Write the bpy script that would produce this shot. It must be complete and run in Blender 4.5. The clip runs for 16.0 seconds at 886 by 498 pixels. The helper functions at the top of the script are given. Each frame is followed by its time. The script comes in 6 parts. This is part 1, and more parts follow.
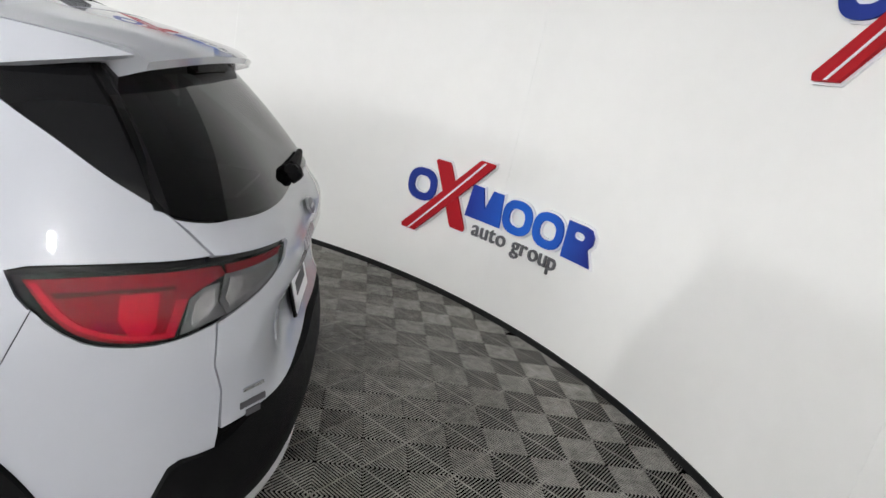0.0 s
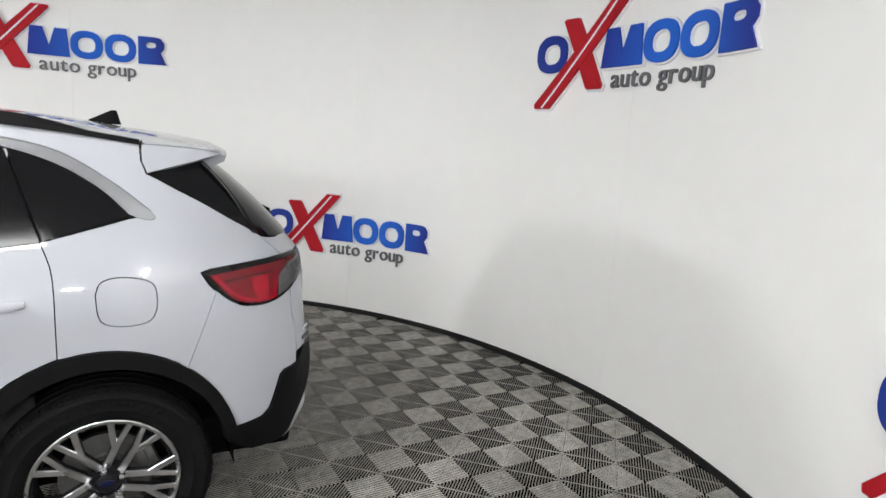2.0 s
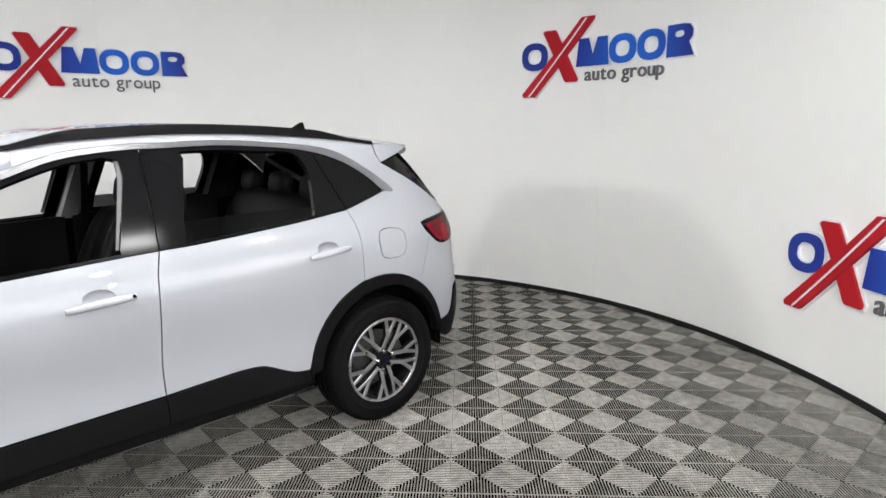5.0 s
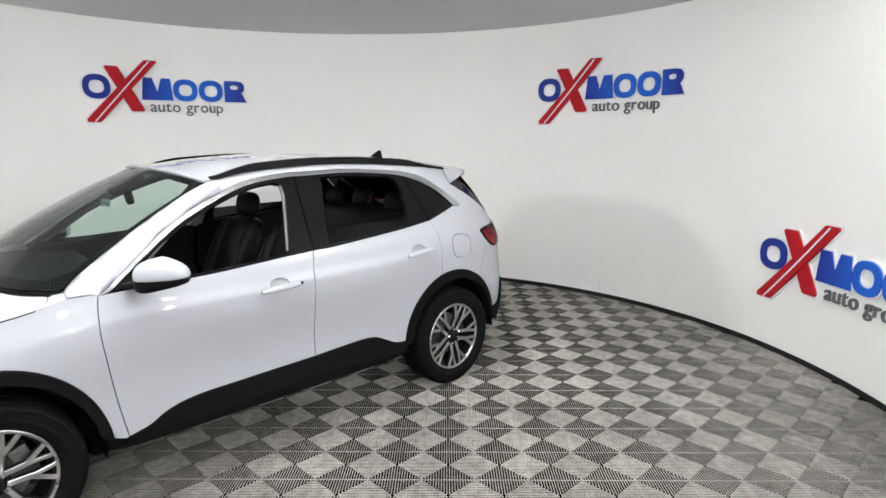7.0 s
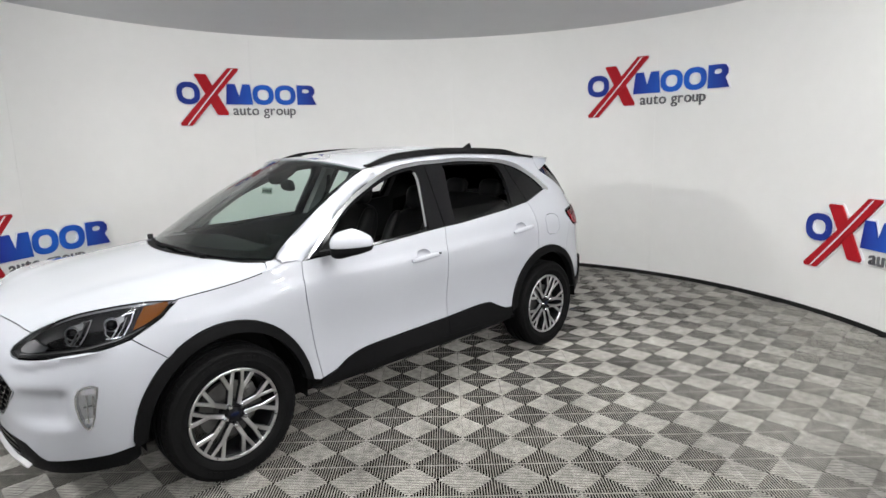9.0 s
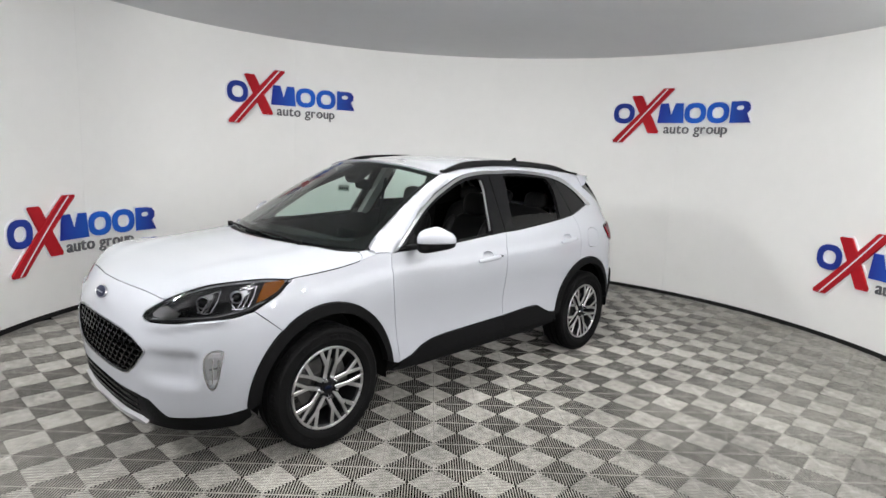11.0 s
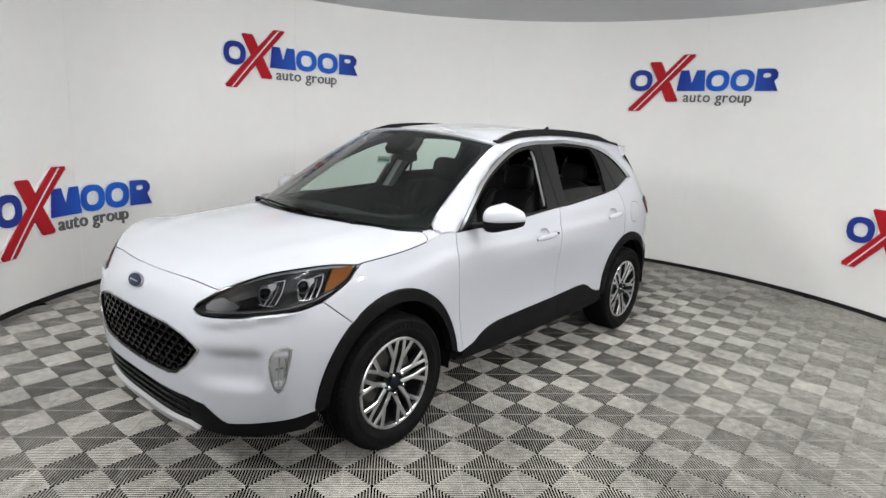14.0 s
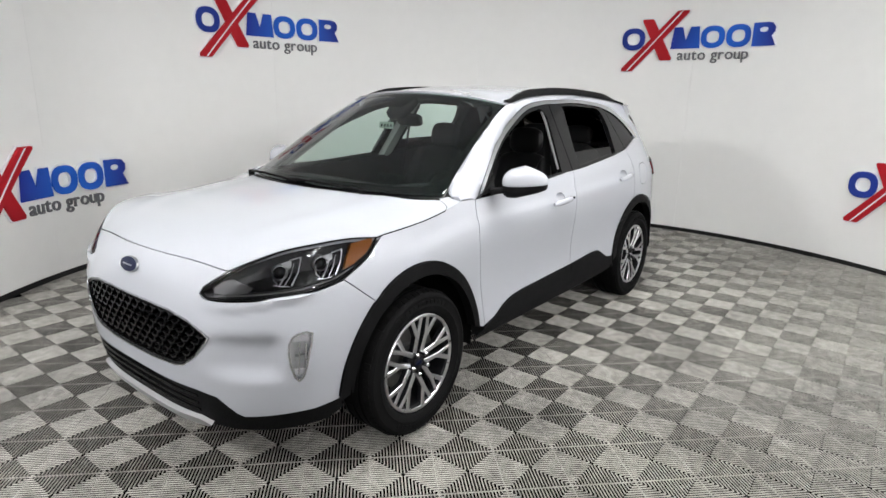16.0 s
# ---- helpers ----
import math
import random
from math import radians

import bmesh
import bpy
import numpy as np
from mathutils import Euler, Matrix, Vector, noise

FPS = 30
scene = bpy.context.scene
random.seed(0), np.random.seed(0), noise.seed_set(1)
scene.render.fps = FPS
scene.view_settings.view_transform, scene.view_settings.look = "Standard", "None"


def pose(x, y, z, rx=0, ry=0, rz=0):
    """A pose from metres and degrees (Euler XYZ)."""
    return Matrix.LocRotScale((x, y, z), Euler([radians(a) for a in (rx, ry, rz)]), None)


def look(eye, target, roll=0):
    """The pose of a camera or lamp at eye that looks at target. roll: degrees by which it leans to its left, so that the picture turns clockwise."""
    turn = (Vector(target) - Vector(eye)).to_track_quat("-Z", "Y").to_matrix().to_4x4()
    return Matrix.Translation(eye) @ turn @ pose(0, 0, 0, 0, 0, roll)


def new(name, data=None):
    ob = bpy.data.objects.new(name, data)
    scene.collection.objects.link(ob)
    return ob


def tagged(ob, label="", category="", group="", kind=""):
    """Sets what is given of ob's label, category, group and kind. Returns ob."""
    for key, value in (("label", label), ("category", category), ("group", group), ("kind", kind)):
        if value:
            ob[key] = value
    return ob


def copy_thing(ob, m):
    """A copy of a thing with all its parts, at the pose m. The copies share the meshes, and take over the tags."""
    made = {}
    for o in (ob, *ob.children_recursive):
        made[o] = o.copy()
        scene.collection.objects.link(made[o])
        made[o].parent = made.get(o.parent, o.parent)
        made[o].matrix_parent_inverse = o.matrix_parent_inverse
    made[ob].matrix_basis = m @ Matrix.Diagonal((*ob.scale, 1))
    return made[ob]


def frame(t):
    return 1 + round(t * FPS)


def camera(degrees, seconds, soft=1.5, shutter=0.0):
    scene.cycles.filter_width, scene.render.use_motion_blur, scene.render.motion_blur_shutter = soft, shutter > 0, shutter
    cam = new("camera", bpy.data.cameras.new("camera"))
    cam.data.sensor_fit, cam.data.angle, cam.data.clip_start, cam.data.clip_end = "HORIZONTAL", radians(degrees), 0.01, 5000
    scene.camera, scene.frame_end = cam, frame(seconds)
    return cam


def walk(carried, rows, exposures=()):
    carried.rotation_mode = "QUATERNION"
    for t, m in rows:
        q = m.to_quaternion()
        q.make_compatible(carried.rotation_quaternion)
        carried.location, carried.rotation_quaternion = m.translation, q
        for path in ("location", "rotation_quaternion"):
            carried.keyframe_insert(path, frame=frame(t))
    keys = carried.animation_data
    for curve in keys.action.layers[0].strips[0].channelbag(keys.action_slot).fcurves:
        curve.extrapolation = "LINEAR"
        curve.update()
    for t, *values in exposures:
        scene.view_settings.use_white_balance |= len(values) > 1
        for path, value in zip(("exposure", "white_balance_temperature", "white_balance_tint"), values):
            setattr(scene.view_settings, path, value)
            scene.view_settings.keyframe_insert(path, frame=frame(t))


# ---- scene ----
cam = camera(73.8, 16.0)
PATH = [
    (0, (-2.291, 1.997, 1.611), (-2.62, 0.106, 1.07), 12.4),
    (0.5, (-2.092, 2.287, 1.613), (-2.653, 0.448, 1.118), 9.1),
    (1, (-1.845, 2.597, 1.625), (-2.635, 0.833, 1.162), 6.4),
    (1.5, (-1.626, 2.926, 1.598), (-2.526, 1.185, 1.195), 5.1),
    (2, (-1.391, 3.118, 1.601), (-2.37, 1.407, 1.266), 3.8),
    (2.5, (-1.026, 3.21, 1.565), (-2.112, 1.567, 1.217), 2.4),
    (3, (-0.727, 3.324, 1.573), (-1.904, 1.761, 1.16), 2.5),
    (3.5, (-0.421, 3.462, 1.589), (-1.645, 1.925, 1.214), 2.3),
    (4, (-0.103, 3.421, 1.585), (-1.364, 1.916, 1.204), 0.7),
    (6.5, (1.347, 3.658, 1.738), (-0.028, 2.258, 1.353), 0.4),
    (7, (1.575, 3.777, 1.771), (0.199, 2.374, 1.401), -0.0),
    (7.5, (1.803, 3.75, 1.757), (0.413, 2.359, 1.393), -3.1),
    (8, (2.08, 3.615, 1.728), (0.653, 2.267, 1.346), -3.3),
    (8.5, (2.31, 3.612, 1.737), (0.902, 2.245, 1.351), -1.0),
    (9, (2.562, 3.684, 1.725), (1.185, 2.281, 1.355), -1.4),
    (9.5, (2.764, 3.606, 1.734), (1.381, 2.2, 1.396), -0.8),
    (12, (3.445, 3.426, 1.674), (1.983, 2.103, 1.342), 4.5),
    (12.5, (3.513, 3.204, 1.677), (2.017, 1.922, 1.334), 4.0),
    (13, (3.459, 3.092, 1.672), (1.954, 1.83, 1.298), 2.9),
    (13.5, (3.335, 2.961, 1.659), (1.849, 1.684, 1.258), 2.9),
    (14, (3.356, 2.866, 1.663), (1.863, 1.603, 1.244), 2.9),
    (14.5, (3.46, 2.771, 1.655), (1.935, 1.556, 1.211), 2.1),
    (15, (3.496, 2.721, 1.633), (1.954, 1.537, 1.162), 1.9),
    (15.5, (3.398, 2.644, 1.602), (1.862, 1.458, 1.118), 1.7),
    (16, (3.33, 2.554, 1.581), (1.798, 1.37, 1.08), 1.2),
]
walk(cam, [(t, look(eye, target, roll)) for t, eye, target, roll in PATH], exposures=((0.0, 0.30), (1.0, 0.21), (2.0, 0.16), (3.5, 0.14), (7.0, 0.06), (9.0, 0.04), (12.0, 0.03), (16.0, 0.01)))


# ---- world and lights ----
world = bpy.data.worlds.new("world")
scene.world = world
world.use_nodes = True
world.node_tree.nodes["Background"].inputs[0].default_value = (0.8, 0.9, 1.0, 1)
world.node_tree.nodes["Background"].inputs[1].default_value = 0.0
CX, CY, RW, HC = -0.346, 0.41, 3.905, 3.03
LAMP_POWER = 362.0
PANEL_POWER = 22.0


# ---- materials ----
def material(name, colour=(0.8, 0.8, 0.8), rough=0.5, metal=0.0, coat=0.0, vary=0.0, scale=8.0, bump=0.0, bump_scale=60.0, spec=0.5):
    m = bpy.data.materials.new(name)
    m.use_nodes = True
    nt = m.node_tree
    b = nt.nodes["Principled BSDF"]
    b.inputs["Base Color"].default_value = (*colour, 1)
    b.inputs["Roughness"].default_value = rough
    b.inputs["Metallic"].default_value = metal
    b.inputs["Coat Weight"].default_value = coat
    b.inputs["Coat Roughness"].default_value = 0.03
    b.inputs["Specular IOR Level"].default_value = spec
    co = nt.nodes.new("ShaderNodeTexCoord")
    if vary:
        n1, n2 = nt.nodes.new("ShaderNodeTexNoise"), nt.nodes.new("ShaderNodeTexNoise")
        n1.inputs["Scale"].default_value, n2.inputs["Scale"].default_value = scale, scale * 9
        n1.inputs["Detail"].default_value = n2.inputs["Detail"].default_value = 5
        add = nt.nodes.new("ShaderNodeMath")
        add.operation = "MULTIPLY_ADD"
        add.inputs[1].default_value = 0.4
        nt.links.new(co.outputs["Object"], n1.inputs["Vector"])
        nt.links.new(co.outputs["Object"], n2.inputs["Vector"])
        nt.links.new(n2.outputs["Fac"], add.inputs[0])
        nt.links.new(n1.outputs["Fac"], add.inputs[2])
        ramp = nt.nodes.new("ShaderNodeMapRange")
        ramp.inputs["From Min"].default_value, ramp.inputs["From Max"].default_value = 0.4, 1.0
        ramp.inputs["To Min"].default_value, ramp.inputs["To Max"].default_value = 1 - vary, 1 + vary
        nt.links.new(add.outputs[0], ramp.inputs["Value"])
        mul = nt.nodes.new("ShaderNodeVectorMath")
        mul.operation = "SCALE"
        mul.inputs[0].default_value = colour
        nt.links.new(ramp.outputs[0], mul.inputs["Scale"])
        nt.links.new(mul.outputs[0], b.inputs["Base Color"])
        rr = nt.nodes.new("ShaderNodeMapRange")
        rr.inputs["To Min"].default_value, rr.inputs["To Max"].default_value = max(rough - 0.08, 0.02), min(rough + 0.08, 1)
        nt.links.new(n1.outputs["Fac"], rr.inputs["Value"])
        nt.links.new(rr.outputs[0], b.inputs["Roughness"])
    if bump:
        nb, bp = nt.nodes.new("ShaderNodeTexNoise"), nt.nodes.new("ShaderNodeBump")
        nb.inputs["Scale"].default_value = bump_scale
        nb.inputs["Detail"].default_value = 4
        bp.inputs["Strength"].default_value, bp.inputs["Distance"].default_value = bump, 0.002
        nt.links.new(co.outputs["Object"], nb.inputs["Vector"])
        nt.links.new(nb.outputs["Fac"], bp.inputs["Height"])
        nt.links.new(bp.outputs["Normal"], b.inputs["Normal"])
    return m


def pane(name, tint, gloss=1.0, ior=1.5):
    """A thin sheet of glass: tinted see-through with a mirror's gloss at a slant."""
    m = bpy.data.materials.new(name)
    m.use_nodes = True
    nt = m.node_tree
    nt.nodes.remove(nt.nodes["Principled BSDF"])
    out = nt.nodes["Material Output"]
    clear, shine, mix, fres = (nt.nodes.new("ShaderNode" + k) for k in ("BsdfTransparent", "BsdfGlossy", "MixShader", "Fresnel"))
    clear.inputs[0].default_value = (*tint, 1)
    shine.inputs["Roughness"].default_value = 0.015
    shine.inputs["Color"].default_value = (gloss, gloss, gloss, 1)
    fres.inputs["IOR"].default_value = ior
    nt.links.new(fres.outputs[0], mix.inputs[0])
    nt.links.new(clear.outputs[0], mix.inputs[1])
    nt.links.new(shine.outputs[0], mix.inputs[2])
    nt.links.new(mix.outputs[0], out.inputs[0])
    return m


def glow(name, colour, strength):
    m = bpy.data.materials.new(name)
    m.use_nodes = True
    b = m.node_tree.nodes["Principled BSDF"]
    b.inputs["Base Color"].default_value = (0.8, 0.8, 0.8, 1)
    b.inputs["Emission Color"].default_value = (*colour, 1)
    b.inputs["Emission Strength"].default_value = strength
    return m


WALL = material("painted_wall_panel", (0.89, 0.89, 0.875), 0.5, vary=0.03, scale=0.9, bump=0.08, bump_scale=90)
# hall walls are unseen; their grey is chosen to bounce little light
HALL = material("dim_unseen_hall_wall", (0.30, 0.30, 0.31), 0.7, vary=0.04, scale=0.8)
CEIL = material("grey_ceiling", (0.72, 0.73, 0.745), 0.8, vary=0.03, scale=0.6)
TILE = material("ribbed_tile", (0.262, 0.253, 0.231), 0.42, vary=0.16, scale=5.0, spec=0.3)
UNDER = material("dark_subfloor", (0.007, 0.0066, 0.0063), 0.9, vary=0.2, scale=3, spec=0.0)
TRIM = material("black_rubber_base", (0.015, 0.015, 0.015), 0.6, vary=0.2, spec=0.15)
PAINT = material("white_car_paint", (0.360, 0.371, 0.400), 0.5, coat=1.0, spec=0.0)
PLASTIC = material("black_textured_plastic", (0.0042, 0.0042, 0.0046), 0.6, vary=0.12, scale=12, bump=0.25, bump_scale=700, spec=0.08)
GLOSS = material("gloss_black_trim", (0.005, 0.005, 0.0055), 0.10, spec=0.18)
DARK = material("black_cavity", (0.006, 0.006, 0.006), 0.9, spec=0.0)
CHROME = material("satin_chrome", (0.62, 0.63, 0.65), 0.22, metal=1.0)
MIRROR = material("chrome_reflector", (0.80, 0.81, 0.83), 0.18, metal=1.0)
RUBBER = material("tyre_rubber", (0.0060, 0.0060, 0.0062), 0.65, vary=0.2, scale=9, bump=0.15, bump_scale=300, spec=0.04)
ALLOY = material("machined_alloy", (0.58, 0.58, 0.59), 0.30, metal=1.0, vary=0.05, scale=20)
POCKET = material("dark_grey_wheel_paint", (0.007, 0.007, 0.008), 0.4, spec=0.15)
STEEL = material("brake_steel", (0.20, 0.197, 0.194), 0.5, metal=1.0, vary=0.15, scale=30)
STRIP = material("grey_rubber_strip", (0.13, 0.13, 0.135), 0.5, spec=0.2)
SILVER = material("silver_skid_paint", (0.45, 0.45, 0.46), 0.35, metal=0.5)
RED = material("red_lamp_lens", (0.26, 0.003, 0.012), 0.10, spec=0.3)
DEEPRED = material("deep_red_reflector", (0.09, 0.002, 0.004), 0.12, spec=0.4)
WHITELENS = material("clear_lamp_lens", (0.40, 0.39, 0.39), 0.22, metal=0.5, coat=1.0)
BRIGHTRED = material("bright_red_light_guide", (0.58, 0.003, 0.022), 0.12, spec=0.3)
AMBER = material("amber_reflector", (0.24, 0.080, 0.012), 0.2, spec=0.35)
FIN = material("satin_lamp_chrome", (0.42, 0.43, 0.44), 0.38, metal=1.0)
GUIDE = material("grey_light_guide", (0.20, 0.20, 0.205), 0.5, spec=0.1)
LAMPDARK = material("lamp_housing", (0.030, 0.031, 0.033), 0.55, spec=0.25)
CLOTH = material("black_seat_leather", (0.011, 0.011, 0.012), 0.45, vary=0.2, scale=14, bump=0.2, bump_scale=200, spec=0.2)
DASH = material("dark_dashboard_plastic", (0.012, 0.0125, 0.013), 0.6, vary=0.1, bump=0.2, bump_scale=400, spec=0.2)
LINING = material("light_grey_headlining", (0.45, 0.45, 0.44), 0.9)
BLUE = material("blue_badge_enamel", (0.004, 0.007, 0.026), 0.3, spec=0.15)
WIND = pane("green_tinted_windscreen", (0.68, 0.86, 0.78), ior=1.6)
SMOKE = pane("dark_privacy_glass", (0.055, 0.058, 0.056), 0.75, ior=1.42)
LENS = pane("clear_lens", (0.93, 0.93, 0.94), 0.4)
FOGBACK = material("grey_lamp_bowl", (0.55, 0.56, 0.57), 0.3, metal=0.6, vary=0.1, scale=30)
PLATEW = material("white_plate", (0.7, 0.7, 0.72), 0.4, vary=0.03)
PAPER = material("white_paper_tag", (0.75, 0.78, 0.75), 0.7, vary=0.03)
GREYBAR = material("dark_grey_print", (0.05, 0.05, 0.055), 0.6)
YELLOW = material("yellow_balance_sticker", (0.75, 0.65, 0.08), 0.5)
SIGNRED = material("sign_red", (0.42, 0.012, 0.02), 0.6, vary=0.08, scale=3, spec=0.15)
SIGNWHITE = material("sign_white_edge", (0.82, 0.82, 0.85), 0.5)
SIGNGREY = material("sign_grey", (0.12, 0.12, 0.13), 0.5)


def sign_blue():
    """Blue lettering paint, navy at the ends and brighter in the middle of a sign."""
    m = material("sign_blue", (0.02, 0.06, 0.35), 0.6, spec=0.15)
    nt = m.node_tree
    b = nt.nodes["Principled BSDF"]
    at = nt.nodes.new("ShaderNodeAttribute")
    at.attribute_name = "across"
    ramp = nt.nodes.new("ShaderNodeValToRGB")
    e = ramp.color_ramp.elements
    e[0].position, e[0].color = 0.0, (0.022, 0.045, 0.27, 1)
    e[1].position, e[1].color = 1.0, (0.022, 0.035, 0.25, 1)
    for p, c in ((0.35, (0.02, 0.04, 0.30, 1)), (0.62, (0.02, 0.13, 0.60, 1)), (0.8, (0.02, 0.115, 0.55, 1))):
        x = e.new(p)
        x.color = c
    nt.links.new(at.outputs["Fac"], ramp.inputs[0])
    nt.links.new(ramp.outputs[0], b.inputs["Base Color"])
    return m


SIGNBLUE = sign_blue()


# ---- helpers for meshes ----
def part(name, bm, mat, parent=None, label="", sharp=35.0):
    """Link a bmesh as one mesh object, under a thing or a part."""
    me = bpy.data.meshes.new(name)
    bm.normal_update()
    lim = radians(sharp)
    for f in bm.faces:
        f.smooth = True
    for e in bm.edges:
        if len(e.link_faces) != 2 or e.calc_face_angle(9.0) > lim:
            e.smooth = False
    bm.to_mesh(me)
    bm.free()
    for m in mat if isinstance(mat, (list, tuple)) else [mat]:
        me.materials.append(m)
    ob = new(name, me)
    if parent is not None:
        ob.parent = parent
    if label:
        tagged(ob, label)
    return ob


def box(bm, m, sx_, sy_, sz_, bevel=0.0, seg=2):
    made = bmesh.ops.create_cube(bm, size=1, matrix=m @ Matrix.Diagonal((sx_, sy_, sz_, 1)))["verts"]
    if bevel:
        edges = {e for v in made for e in v.link_edges}
        bmesh.ops.bevel(bm, geom=list(edges), offset=bevel, segments=seg, profile=0.6, affect="EDGES", clamp_overlap=True)
    return bm


def cylinder(bm, m, r, depth, seg=24, r2=None):
    bmesh.ops.create_cone(bm, cap_ends=True, segments=seg, radius1=r, radius2=r if r2 is None else r2, depth=depth, matrix=m)
    return bm


def lathe(bm, profile, m, seg=48, mat=0):
    """Turn a profile of (radius, along) about the local z axis."""
    rings = [[bm.verts.new(m @ Vector((r * math.cos(2 * math.pi * k / seg), r * math.sin(2 * math.pi * k / seg), h))) for k in range(seg)] for r, h in profile]
    for a, b in zip(rings, rings[1:]):
        for k in range(seg):
            f = bm.faces.new((a[k], a[(k + 1) % seg], b[(k + 1) % seg], b[k]))
            f.material_index = mat
    return bm


def curve(points, step=0.03):
    """A smooth line through points, as many points close together."""
    p = [np.array(q, float) for q in points]
    if len(p) == 2:
        n = max(1, int(np.linalg.norm(p[1] - p[0]) / step))
        return [tuple(p[0] + (p[1] - p[0]) * k / n) for k in range(n + 1)]
    ext = [2 * p[0] - p[1], *p, 2 * p[-1] - p[-2]]
    out = []
    for a, b, c, d in zip(ext, ext[1:], ext[2:], ext[3:]):
        n = max(1, int(np.linalg.norm(c - b) / step))
        for k in range(n):
            t = k / n
            out.append(tuple(0.5 * (2 * b + (c - a) * t + (2 * a - 5 * b + 4 * c - d) * t * t + (3 * b - a - 3 * c + d) * t**3)))
    return [*out, tuple(p[-1])]


def dense(poly, step=0.03):
    """A closed outline with long straight runs split up."""
    out = []
    for a, b in zip(poly, [*poly[1:], poly[0]]):
        a, b = np.array(a, float), np.array(b, float)
        n = max(1, int(np.linalg.norm(b - a) / step))
        out += [tuple(a + (b - a) * k / n) for k in range(n)]
    return out


def inside(poly, x, y):
    hit = False
    for (x0, y0), (x1, y1) in zip(poly, [*poly[1:], poly[0]]):
        if (y0 > y) != (y1 > y) and x < (x1 - x0) * (y - y0) / (y1 - y0) + x0:
            hit = not hit
    return hit


def area(poly):
    return 0.5 * sum(x0 * y1 - x1 * y0 for (x0, y0), (x1, y1) in zip(poly, [*poly[1:], poly[0]]))


def shrink(poly, d):
    """The outline moved inward by d."""
    sign = 1 if area(poly) > 0 else -1
    out, n = [], len(poly)
    for k in range(n):
        a, b, c = (np.array(poly[(k + j) % n], float) for j in (-1, 0, 1))
        e, f = b - a, c - b
        e, f = e / (np.linalg.norm(e) + 1e-12), f / (np.linalg.norm(f) + 1e-12)
        nrm = np.array([-e[1] - f[1], e[0] + f[0]]) * sign
        ln = np.linalg.norm(nrm)
        out.append(tuple(b + nrm / (ln + 1e-9) * d * min(2.0 / max(ln, 0.8), 1.6)))
    return out


def patch(poly, place, holes=(), step=0.045, gap=0.0, flange=0.0, inward=None, fine=0.03):
    """A sheet over an outline in two parameters, laid into space by place(a, b), with holes and a turned-in rim."""
    from mathutils.geometry import delaunay_2d_cdt

    poly = dense(poly, fine)
    holes = [dense(h, fine) for h in holes]
    if gap:
        poly, holes = shrink(poly, gap), [shrink(h, -gap) for h in holes]
    verts, edges = [], []
    for ring in (poly, *holes):
        k = len(verts)
        verts += [Vector(q) for q in ring]
        edges += [(k + j, k + (j + 1) % len(ring)) for j in range(len(ring))]
    rim = len(verts)
    xs, ys = [q[0] for q in poly], [q[1] for q in poly]
    ring_pts = np.array([tuple(v) for v in verts])
    for i in range(int((max(xs) - min(xs)) / step) + 1):
        for j in range(int((max(ys) - min(ys)) / step) + 1):
            x, y = min(xs) + (i + 0.5) * step, min(ys) + (j + 0.5) * step
            if inside(poly, x, y) and not any(inside(h, x, y) for h in holes) and np.hypot(*(ring_pts - (x, y)).T).min() > step * 0.45:
                verts.append(Vector((x, y)))
    vs, _, fs, *_ = delaunay_2d_cdt(verts, edges, [], 0, 1e-6)
    bm = bmesh.new()
    made = [bm.verts.new(place(v.x, v.y)) for v in vs]
    for f in fs:
        cx, cy = sum(vs[k].x for k in f) / len(f), sum(vs[k].y for k in f) / len(f)
        if inside(poly, cx, cy) and not any(inside(h, cx, cy) for h in holes):
            try:
                bm.faces.new([made[k] for k in f])
            except ValueError:
                pass
    for v in [v for v in bm.verts if not v.link_faces]:
        bm.verts.remove(v)
    bm.normal_update()
    return bm, made


def face_out(bm, centre):
    """Turn the faces away from a centre, if most of them look at it."""
    total = sum(f.normal.dot(f.calc_center_median() - Vector(centre)) * f.calc_area() for f in bm.faces)
    if total < 0:
        bmesh.ops.reverse_faces(bm, faces=list(bm.faces))
        bm.normal_update()


def rim_in(bm, depth, rounding=0.003):
    """Give a sheet a rim: its border turned back behind it."""
    border = [e for e in bm.edges if len(e.link_faces) == 1]
    if not border or depth <= 0:
        return
    low = {}
    for e in border:
        for v in e.verts:
            if v not in low:
                low[v] = bm.verts.new(v.co - v.normal * depth)
    for e in border:
        f = e.link_faces[0]
        a, b = e.verts
        for loop in f.loops:
            if loop.edge == e:
                a, b = loop.vert, loop.link_loop_next.vert
        try:
            bm.faces.new((b, a, low[a], low[b]))
        except ValueError:
            pass


def mirrored(bm):
    other = bm.copy()
    for v in other.verts:
        v.co.y = -v.co.y
    bmesh.ops.reverse_faces(other, faces=list(other.faces))
    return other


def thicken(bm, d):
    """A sheet made d thick, inward."""
    bm.normal_update()
    bmesh.ops.solidify(bm, geom=list(bm.faces), thickness=d)


